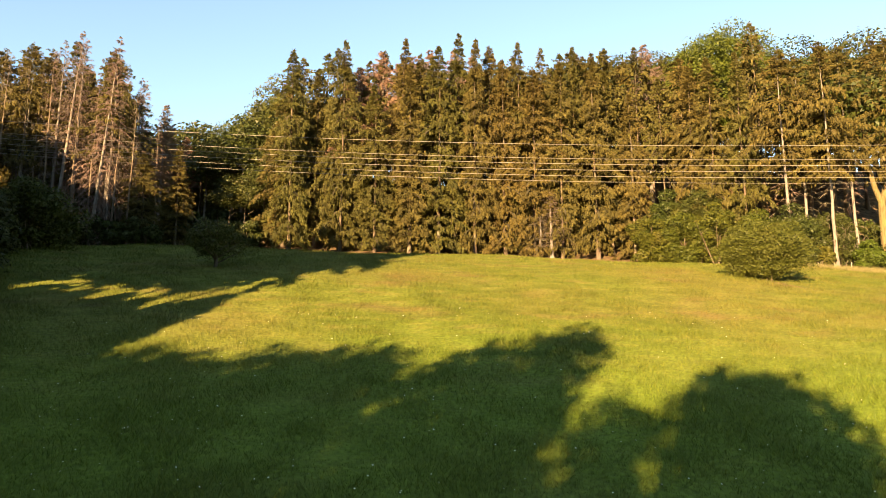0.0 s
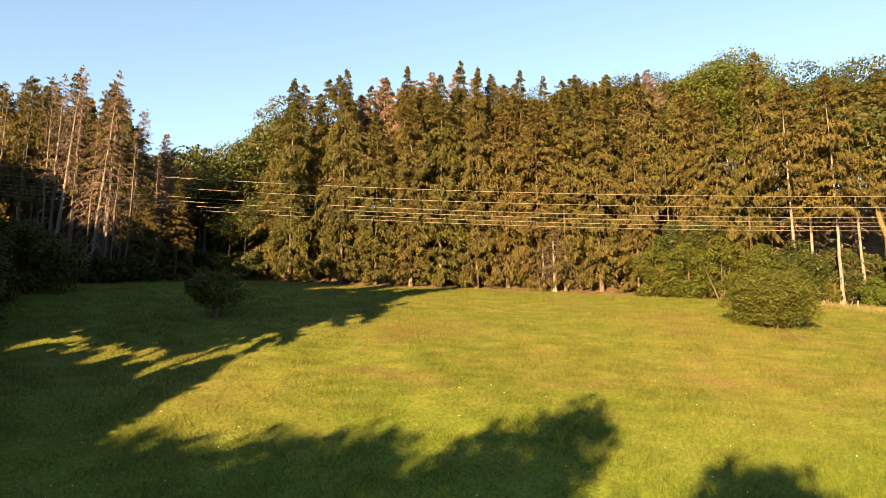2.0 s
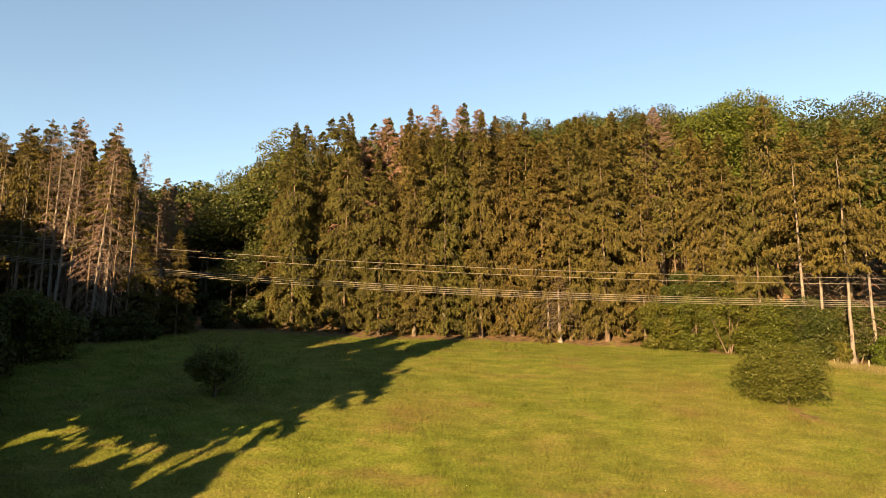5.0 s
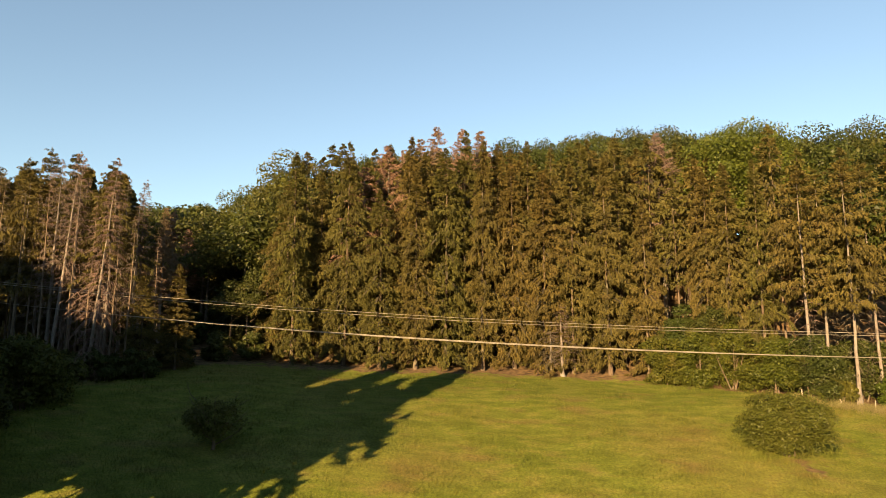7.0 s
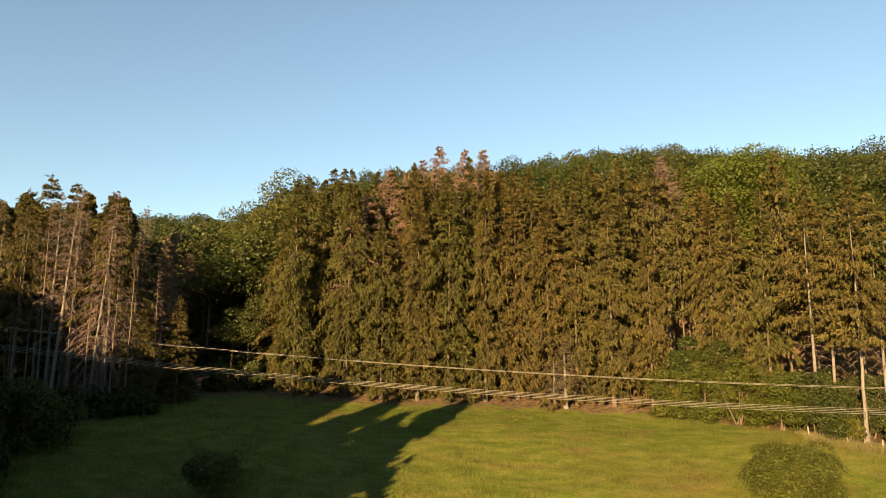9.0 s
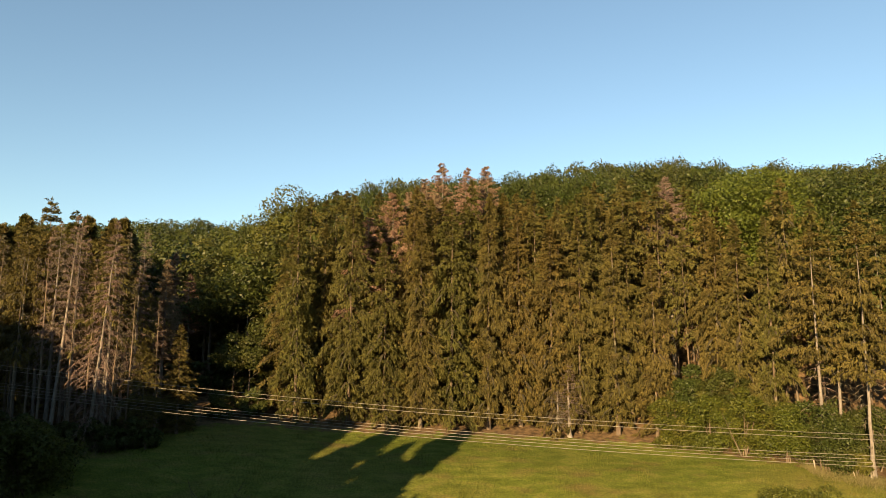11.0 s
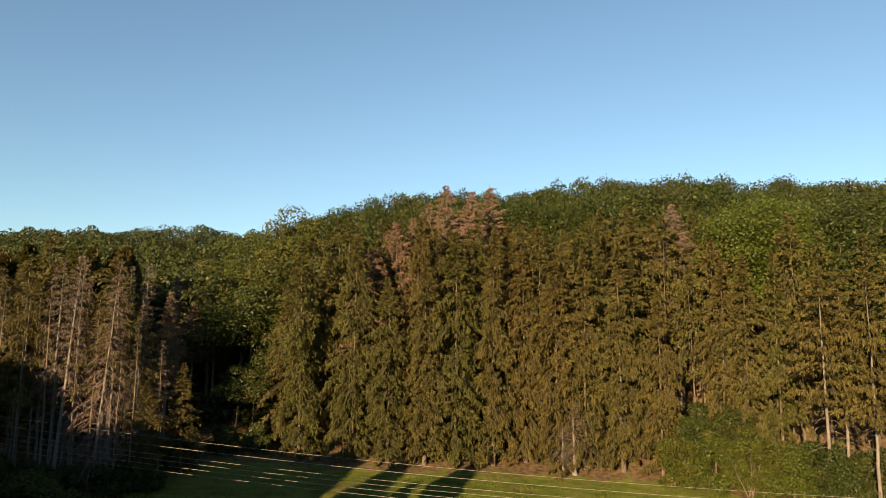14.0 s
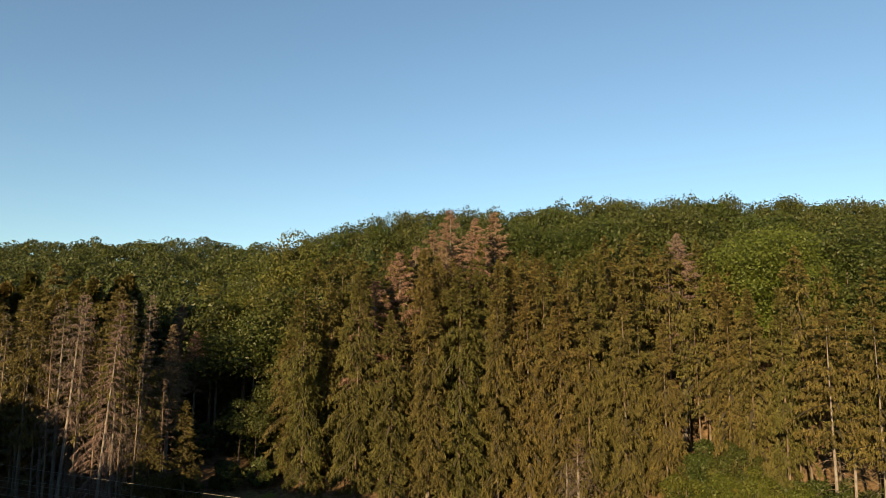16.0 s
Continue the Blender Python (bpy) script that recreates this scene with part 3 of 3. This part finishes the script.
# broad-leaved trees: the gap, the hill and the far ridge
for x, y, s in [(-29, 95, 1.05), (-25.5, 98, 1.15), (-32, 100, 1.05), (-28, 104, 1.1), (-23, 104, 1.2), (-24.5, 91, 0.8), (-35, 97, 0.95), (-38, 103, 1.0), (-28.5, 88, 0.6), (-26, 86.5, 0.55)]:
    tree("deciduous_tree", BROAD[R.randrange(4)], x, y, "shaded broad-leaved tree in the hollow between the stands", "tree", "trees in the hollow", R.uniform(0, 360), s, R.uniform(0.9, 1.1))
GOLD = [[("trunk", limbs_mesh(150 + k, 14, 0.28, 4.0, BARK_DARK, 0.4, 6), "slender forked trunk"),
         ("crown", leafy_crown(154 + k, (0, 0, 11.8), (4.3, 4.3, 6.4), 44, 9000, 0.26, LEAF_BUSH, lobe_r=0.3), "airy golden-green crown")] for k in range(2)]
for x, y, s in [(-44, 117, 1.15), (-38, 112, 1.12), (-41, 131, 1.3), (-34, 121, 1.3), (-30, 107, 1.2), (-25, 112, 1.42), (-26, 100, 1.12), (-48, 125, 1.1), (-33, 103, 1.0), (-29, 116, 1.55)]:
    tree("deciduous_tree", GOLD[R.randrange(2)], x, y, "airy golden-green tree in the hollow between the stands", "tree", "trees in the hollow", R.uniform(0, 360), s, 1.0)
for j in range(12):
    y = 101 + j * 5.6
    for i in range(40):
        x = -36 + i * 5.9 + 2.9 * (j % 2)
        if x > 0.66 * y + 8 or x / y < -0.31:
            continue
        x2, y2 = x + R.uniform(-1.8, 1.8), y + R.uniform(-1.8, 1.8)
        if y2 < (106 if -14 < x2 < 18 else 102) and x2 < 34:
            continue
        s = R.uniform(0.84, 1.02)
        tree("deciduous_tree", BROAD[R.randrange(4)], x2, y2, S_BROAD, "tree", "trees on the hill", R.uniform(0, 360), s, R.uniform(1.1, 1.28) / s)

# young trees that close the crest under the tall crowns
for i in range(14):
    tree("deciduous_tree", BROAD[R.randrange(4)], 20 + i * 4.4 + R.uniform(-1, 1), 160 + R.uniform(-3, 3), "young broad-leaved tree under the tall crowns of the crest", "tree", "trees on the hill", R.uniform(0, 360), 0.62, 0.8)


def far_woods():
    """The wood on the far ridge, too dense to count."""
    rng = np.random.default_rng(11)
    vs = []
    for j in range(16):
        y = 106 + j * 9.2
        for i in range(30):
            x = -0.30 * y - i * 8.2 - 4 * (j % 2)
            if x < -0.7 * y - 8:
                continue
            x2, y2, r = x + rng.uniform(-2, 2), y + rng.uniform(-2, 2), rng.uniform(4.4, 6)
            c = np.array([x2, y2, hz(x2, y2) + rng.uniform(9.5, 13)])
            n = 1400
            lobes = rng.normal(size=(16, 3))
            lobes /= np.linalg.norm(lobes, axis=1)[:, None]
            lobes[:, 2] = lobes[:, 2] * 1.15 + 0.1
            pick = rng.integers(0, 16, n)
            d = rng.normal(size=(n, 3))
            d /= np.linalg.norm(d, axis=1)[:, None]
            d[:, 2] = np.abs(d[:, 2]) * 1.1 - 0.15
            p = c + lobes[pick] * r * 0.7 * np.array([1, 1, 1.15]) + d * r * 0.42
            nn = d + rng.normal(0, 0.5, (n, 3))
            v, _ = leaf_tris(p, nn / np.linalg.norm(nn, axis=1)[:, None], 0.62 * rng.uniform(0.6, 1.3, n), rng)
            vs.append(v)
    v = np.concatenate(vs)
    tagged(new("far_woods", mesh_from("far_woods", v, np.arange(len(v)).reshape(-1, 3), LEAF)), "dense broad-leaved wood covering the far ridge", "woods", kind="stuff")


far_woods()
BEECH = [("trunk", limbs_mesh(301, 22, 0.5, 6, BARK_DARK, 0.4), "dark trunk"), ("crown", leafy_crown(302, (0, 0, 20.0), (9.4, 7.5, 8.8), 90, 42000, 0.27, LEAF_BRIGHT, lobe_r=0.3), "large bright green crown")]
tree("deciduous_tree", BEECH, 40.5, 91.5, "tall bright green beech towering over the spruces", "tree", "trees on the hill", 0, 1.08, 1.04)
tree("deciduous_tree", BEECH, 50.0, 105, "tall bright green beech towering over the spruces", "tree", "trees on the hill", 140, 0.86, 0.98)
TALL = [[("trunk", limbs_mesh(310 + k, 21, 0.42, 6, BARK_DARK, 0.4), "dark trunk"), ("crown", leafy_crown(312 + k, (0, 0, 18.5), (6.8, 6.8, 9.2), 60, 11000, 0.34, LEAF, lobe_r=0.3), "dark rounded leafy crown")] for k in range(2)]
for x, y, s in [(52, 88, 1.5), (59, 88, 1.65), (65, 88, 1.65), (54, 97, 1.5), (60, 98, 1.5), (67, 97, 1.5), (66, 105, 1.4), (73, 104, 1.4)]:
    tree("deciduous_tree", TALL[R.randrange(2)], x, y, "tall dark broad-leaved tree behind the spruces", "tree", "trees on the hill", R.uniform(0, 360), s / 1.5, 1.05)

for x, y, top in [(-3.0, 117, 60.6), (3.5, 118, 61.6), (10.2, 116, 62.2), (17.0, 117, 62.4), (24.0, 116, 62.8), (31.4, 115.6, 63.4), (38.0, 114, 63.4)]:
    tree("deciduous_tree", TALL[R.randrange(2)], x, y, "tall broad-leaved tree standing out on the wooded hill", "tree", "trees on the hill", R.uniform(0, 360), 0.8, (top - hz(x, y)) / 27.7 / 0.8)

# small dead spruces stand in for a tangle of dead vines
spruce(DEAD, 13.4, 81.8, 8.5, "dry tangle of dead vines at the forest edge, built as a small dead spruce", "dead spruces", "dead_spruce", 25.0, 1.4)
spruce(DEAD, 12.0, 82.2, 5.5, "dry tangle of dead vines at the forest edge, built as a small dead spruce", "dead spruces", "dead_spruce", 25.0, 1.5)


def fork_tree(x, y):
    """An old broad-leaved tree with a thick forked trunk."""
    low, _f = tube([(0, 0, -0.4), (0.1, 0, 1), (-0.05, 0, 4), (0.1, 0, 7), (0.2, 0.1, 8.5)], [0.62, 0.45, 0.4, 0.42, 0.4], 10)
    left, _l = tube([(0.15, 0, 7.6), (-0.5, 0, 9.5), (-0.9, 0.1, 12), (-1.2, 0, 16), (-1.6, 0.2, 21)], [0.34, 0.28, 0.24, 0.17, 0.06], 8)
    right, _r = tube([(0.2, 0.1, 7.6), (0.8, 0, 10), (0.9, 0.2, 13), (1.5, 0, 17), (1.9, 0, 21)], [0.34, 0.3, 0.25, 0.17, 0.06], 8)
    tree("deciduous_tree", [("trunk", mesh_from("trunk", low, _f, BARK_MOSS, True), "thick mossy trunk"), ("limb", mesh_from("limb", left, _l, BARK_MOSS, True), ""),
                            ("limb", mesh_from("limb", right, _r, BARK_MOSS, True), ""),
                            ("crown", leafy_crown(330, (0, 0, 19), (5, 4.5, 6.5), 36, 5200, 0.45, LEAF), "dark leafy crown")],
         x, y, "old forked tree with a thick mossy trunk", "tree", "trees on the slope")


fork_tree(48.8, 73.5)

# thicket and bushes at the edge
def bush(x, y, radii, leaves, size, mat, label, seed, name="bush", lobes=30, sink=0.1, stems=4, category="bush", lobe_r=0.36, up=0.72):
    h = radii[2]
    tree(name, [("stem", limbs_mesh(seed, h * 0.95, 0.05 + 0.008 * h, radii[0] * 0.3, BARK_DARK, 0.1, 4, stems), "thin dark stems"),
                ("crown", leafy_crown(seed + 1, (0, 0, h * up), radii, lobes, int(leaves * 1.6), size * 0.95, mat, lobe_r=lobe_r, sink=sink), "dense leaves")],
         x, y, label, category, "bushes at the forest edge")


bush(27.4, 57.0, (4.2, 3.8, 3.2), 42000, 0.135, LEAF_BUSH, "broad rounded evergreen-looking bush standing alone in the meadow", 400, lobes=150, lobe_r=0.22)
def limb_mesh(seed, base, way, ln, r):
    rng = np.random.default_rng(seed)
    t = np.linspace(0, 1, 6)[:, None]
    pts = np.array(base) + np.array(way) * t * ln + np.array([0, 0, 0.3]) * t ** 2 * ln + rng.normal(0, 0.05, (6, 3)) * t * ln
    v, f = tube(pts, r * np.linspace(1, 0.2, 6), 6)
    return mesh_from("limb", v, f, BARK_DARK, True)


tree("hawthorn", [("trunk", trunk_mesh(410, 2.2, 0.16, BARK_DARK, 0.06), "short crooked dark trunk"),
                  ("crown", leafy_crown(411, (0, 0, 2.05), (3.0, 2.6, 2.0), 80, 8500, 0.14, LEAF_BUSH, lobe_r=0.24), "sparse twiggy crown")]
     + [("limb", limb_mesh(412 + k, (0.05, 0, 0.3 + 0.16 * k), (math.cos(k * 2.2), math.sin(k * 2.2), 0.4 + 0.05 * k), 2.5, 0.07), "") for k in range(11)],
     -18.3, 53.8, "low wide hawthorn with a sparse crown in the shaded meadow", "tree", "single trees in the meadow")
bush(-37.5, 60, (4.6, 4.0, 3.6), 9000, 0.26, LEAF_BUSH, "large dark shaded bush at the meadow's edge", 420, lobes=40)
for k, (x, y, r, h, m) in enumerate([(25.0, 79.5, 2.9, 4.6, LEAF_MAPLE), (28.6, 78.5, 3.0, 5.0, LEAF_MAPLE), (31.8, 77.3, 3.0, 5.0, LEAF_MAPLE), (30.6, 79.8, 2.8, 7.2, LEAF), (27.0, 80.8, 2.6, 6.6, LEAF)]):
    bush(x, y, (r, r * 0.8, h), 12000, 0.21, m, "broad-leaved maple thicket in front of the spruces", 430 + 2 * k, "maple_bush", 40, lobe_r=0.28, up=0.56)
for k, (x, y, r, h, m) in enumerate([(38.0, 72.4, 2.7, 4.3, LEAF), (35.4, 74.8, 2.4, 3.8, LEAF_MAPLE), (41.2, 73.8, 2.2, 3.6, LEAF), (44.2, 74.6, 2.6, 4.6, LEAF), (40.6, 72.0, 1.4, 1.7, LEAF_BUSH), (46.2, 71.8, 1.9, 2.2, LEAF_BRIGHT), (49.5, 70.5, 2.2, 2.4, LEAF_BRIGHT), (45, 76, 2.4, 3.6, LEAF), (49, 75, 2.6, 4.0, LEAF), (53, 70, 2.4, 2.6, LEAF_BRIGHT)]):
    bush(x, y, (r, r * 0.9, h), 6500, 0.2, m, "leafy bush under the bare-trunked spruces", 450 + 2 * k, "bush", 26)
for k, (x, y) in enumerate([(36.6, 79.0), (39.4, 78.4), (42.4, 78.0), (45.4, 77.6), (48.6, 77.4), (52.0, 76.6), (34.4, 80.6)]):
    bush(x, y, (2.4, 2.0, 3.9), 3200, 0.26, LEAF, "dark leafy bush behind the bare trunks", 760 + 2 * k, "bush", 24)
for k, (x, y, r, h) in enumerate([(-32, 80, 2.4, 1.8), (-28.5, 83.5, 2.2, 2.0), (-25, 84.5, 2.0, 2.2), (-36.5, 74, 2.2, 1.3), (-42, 68.6, 2.6, 2.4), (-46.5, 67.5, 2.8, 2.8), (-39, 69.4, 2.2, 1.8)]):
    bush(x, y, (r, r * 0.8, h), 2600, 0.28, LEAF, "low shaded undergrowth bush", 480 + 2 * k, "bush", 18)

for k in range(11):
    bush(-31.5 - 1.75 * k, 71.2 - 0.28 * k + R.uniform(-0.5, 0.5), (1.7, 1.4, R.uniform(1.1, 2.1)), 1500, 0.24, LEAF, "low shaded undergrowth bush", 720 + 2 * k, "bush", 18)
for k, (x, y) in enumerate([(-33.2, 45.0), (-36.0, 49.5), (-38.0, 54.5)]):
    bush(x, y, (3.0, 2.8, 3.4), 3000, 0.3, LEAF, "dark shaded bush at the foot of the wood", 660 + 2 * k, "bush", 30)
for k in range(12):
    bush(-27 - 4.3 * k, 93 + R.uniform(-4, 4) - 0.4 * k, (3.2, 2.4, 3.0), 1500, 0.5, LEAF, "low shaded undergrowth bush", 620 + 2 * k, "bush", 16)

for k in range(16):
    bush(26 + 3.3 * k, 149 + 1.5 * (k % 2), (3.0, 2.4, 2.8), 1100, 0.5, LEAF, "low undergrowth bush beneath the trees of the crest", 680 + 2 * k, "bush", 16)

# trees beside and behind the camera, whose shadows lie on the meadow
SHADE = [[("trunk", limbs_mesh(500 + k, 17, 0.4, 5, BARK_DARK, 0.35), "dark trunk"), ("crown", leafy_crown(510 + k, (0, 0, 14.5), (6.2, 6.2, 8), 36, 3400, 0.95, LEAF), "wide leafy crown")] for k in range(2)]


def shade_tree(px, py, back, s=1.0):
    """Stand a tree so that its top shades the meadow at px, py."""
    x, y = px - back * math.sin(radians(SUN_AZ)), py - back * math.cos(radians(SUN_AZ))
    top = hz(px, py) + back * math.tan(radians(SUN_EL))
    h = top - hz(x, y)
    tree("deciduous_tree", SHADE[R.randrange(2)], x, y, "tall broad-leaved tree on the near side of the meadow", "tree", "trees behind the meadow", R.uniform(0, 360), s, h / 22.3 / s)


R.seed(85)
for px, py, back, s in [(6.2, 36.2, 66, 0.6), (3.0, 33.8, 62, 0.55), (-1.5, 31.9, 70, 0.7), (-7, 34.4, 66, 0.68), (-10.2, 33.0, 68, 0.62), (-4.6, 32.6, 66, 0.66), (-13, 33.8, 64, 0.62), (7.2, 26.5, 70, 0.4), (12.4, 30.8, 66, 0.6), (14.8, 30.6, 62, 0.6), (19.5, 26.0, 66, 0.5), (26, 25, 66, 0.6), (-20, 33, 66, 0.9), (-14, 31, 72, 0.85),
                        (-8, 29, 74, 0.8), (-20.5, 37, 66, 0.9), (-26, 40, 66, 1), (-33, 42, 66, 1)]:
    shade_tree(px, py, back, s)


AX, AY, RISE = math.sin(radians(SUN_AZ)), math.cos(radians(SUN_AZ)), math.tan(radians(SUN_EL))
# a spruce with a bare stem and a high crown
LOFTY = [[("trunk", trunk_mesh(530 + k, 26.6, 0.22, BARK_DARK), "long bare trunk")] + needle_parts(spruce_crown(532 + k, 27.0, 2.9, 14.6, NEEDLE, dense=8.0, tassels=8, needles=3, wide=1.1, long=2.2, spire=0.45), "high needle crown", False) for k in range(2)]


def wood_tree(x, y, extra):
    """A spruce of the wood beside the meadow. Part of it grows in two storeys, and between them streaks of low sun reach the shaded meadow."""
    q, a = x * AY - y * AX, x * AX + y * AY
    level, rest = 37.5 + extra + 5 * float(smooth(-q, 65, 69)), a * RISE + hz(x, y)
    if -46.5 < q < -30.4:
        if a > 0 and R.random() < 0.5:
            spruce(LOFTY, x, y, (22.7 + 0.9 * extra - rest) / 0.54, "bare-stemmed spruce with a high crown beside the meadow", "spruces beside the meadow")
            return
        level = 19.2 + 0.8 * extra
    h = min(level - rest, 34.0)
    if h > 2.5:
        spruce(FLANK, x, y, h, "living spruce in the dark wood beside the meadow", "spruces beside the meadow")


R.seed(524)
for i in range(15):
    for j in range(8):
        y = 31 - j * 4.6 + R.uniform(-1, 1)
        x = -16.0 - 0.445 * (40.5 - y) - max(0, y - 18) * 0.5 - max(0, y - 26) * 1.2 - i * 3.6 - 1.8 * (j % 2) * (i > 0) + R.uniform(-0.5, 0.5)
        if x > -75 and not (i > 6 and j % 2):
            wood_tree(x, y, R.uniform(-1.6, 1.0))
for x, y in [(-30.5, 36), (-34.5, 41), (-39, 46), (-43.5, 52), (-52, 58), (-46, 42), (-54, 50), (-58, 60), (-50, 36), (-64, 66), (-40, 36), (-58, 42), (-54, 34), (-48, 30), (-60, 36), (-51, 53), (-55, 56), (-44, 26), (-56, 26), (-50, 44), (-66, 60)]:
    wood_tree(x, y, R.uniform(-1.6, 1.0))


# ---- power line ----
line = new("power_line")
tagged(line, "six sagging bare overhead wires crossing the meadow", "power line")
for dy, dz in ((0.0, 0.0), (3.64, 0.0), (-0.55, -1.75), (1.2, -1.72), (3.0, -1.7), (4.8, -1.67)):
    xs = np.linspace(-140, 190, 90)
    pts = np.column_stack([xs, 52.64 + dy - 0.1 * xs, 25.79 + dz - 0.0607 * xs + 0.0006 * xs ** 2])
    v, f = tube(pts, np.full(90, 0.0145), 5)
    part("wire", mesh_from("wire", v, f, WIRE, True), line)

# fence posts at the edge
def fence_post(x, y, h, lean):
    v, f = tube([(0, 0, -0.3), (0, 0, h * 0.5), (0, 0, h - 0.04), (0, 0, h)], [0.075, 0.07, 0.065, 0.03], 7)
    ob = new("fence_post", mesh_from("fence_post", v, f, WOOD_POST, False))
    ob.matrix_world = pose(x, y, hz(x, y), lean, lean * 0.7, 0)
    tagged(ob, "short weathered wooden fence post at the forest edge", "post", "fence posts")


for x, y, h, lean in [(41.6, 71.2, 1.0, 2), (40.2, 71.6, 1.2, -9), (43.0, 70.6, 0.9, 4), (37.0, 73, 1.0, -3), (46.5, 69.5, 1.0, 3)]:
    fence_post(x, y, h, lean)


# ---- grass and flowers ----
def build_grass():
    rng = np.random.default_rng(3)
    n = 900000
    y = 15 + 68 * rng.random(n) ** 1.25
    x = rng.uniform(-1, 1, n) * (0.68 * y + 3)
    keep = (np.hypot(x - 28.2, y - 54.2) > 1.2) & (y < tree_line(x) - rng.uniform(-0.6, 1.5, n)) & (rng.random(n) < np.clip(1.5 - y / 80, 0.45, 1))
    x, y = x[keep], y[keep]
    x, y = x[:420000], y[:420000]
    n = len(x)
    tuft = 0.5 + 0.5 * np.sin(x * 0.9 + 2 * np.sin(y * 0.5)) * np.sin(y * 1.1 + 1.5 * np.sin(x * 0.6))
    h = rng.uniform(0.10, 0.26, n) * (0.6 + 0.8 * tuft)
    w = rng.uniform(0.006, 0.014, n) * (0.7 + y / 45)
    a = rng.uniform(0, 6.28, n)
    root = np.column_stack([x, y, height(x, y) - 0.03])
    side = np.column_stack([np.cos(a), np.sin(a), np.zeros(n)]) * w[:, None]
    tip = root + np.column_stack([rng.normal(0, 0.6, n) * h, rng.normal(0, 0.6, n) * h, h])
    v = np.stack([root - side, root + side, tip], 1).reshape(-1, 3)
    tagged(new("meadow_grass", mesh_from("meadow_grass", v, np.arange(n * 3).reshape(-1, 3), GRASS)), "uncut yellow-green meadow grass with straw-coloured patches", "grass", kind="stuff")


def build_dry_grass():
    """The fringe of tall straw-coloured grass along the forest edge."""
    rng = np.random.default_rng(9)
    n = 16000
    x = rng.uniform(36, 60, n)
    y = tree_line(x) - 0.5 - np.abs(rng.normal(0, 1.7, n))
    h = rng.uniform(0.25, 0.7, n)
    root = np.column_stack([x, y, height(x, y) - 0.03])
    a = rng.uniform(0, 6.28, n)
    side = np.column_stack([np.cos(a), np.sin(a), np.zeros(n)]) * rng.uniform(0.007, 0.018, n)[:, None]
    tip = root + np.column_stack([rng.normal(0, 0.25, n) * h, rng.normal(0, 0.25, n) * h, h])
    v = np.stack([root - side, root + side, tip], 1).reshape(-1, 3)
    tagged(new("dry_grass", mesh_from("dry_grass", v, np.arange(n * 3).reshape(-1, 3), STRAW)), "tall straw-coloured dry grass along the forest edge", "grass", kind="stuff")


build_dry_grass()


def build_flowers():
    rng = np.random.default_rng(5)
    n = 300
    y = 17 + 24 * rng.random(n) ** 1.3
    x = rng.uniform(-1, 1, n) * 0.66 * y
    z = height(x, y) + rng.uniform(0.25, 0.42, n)
    r = rng.uniform(0.015, 0.034, n)
    a = np.arange(6) * math.pi / 3
    ring = np.stack([np.cos(a), np.sin(a), np.zeros(6)], -1)
    c = np.column_stack([x, y, z])
    rim = c[:, None] + ring[None] * r[:, None, None]
    top = c + np.column_stack([np.zeros(n), np.zeros(n), r * 0.8])
    v = np.concatenate([rim, top[:, None]], 1).reshape(-1, 3)
    b = np.arange(n)[:, None] * 7
    f = np.concatenate([b + np.array([[k, (k + 1) % 6, 6]]) for k in range(6)])
    tagged(new("meadow_flowers", mesh_from("meadow_flowers", v, f, PETAL)), "scattered small white meadow flowers in the grass", "flowers", kind="stuff")


build_grass()
build_flowers()
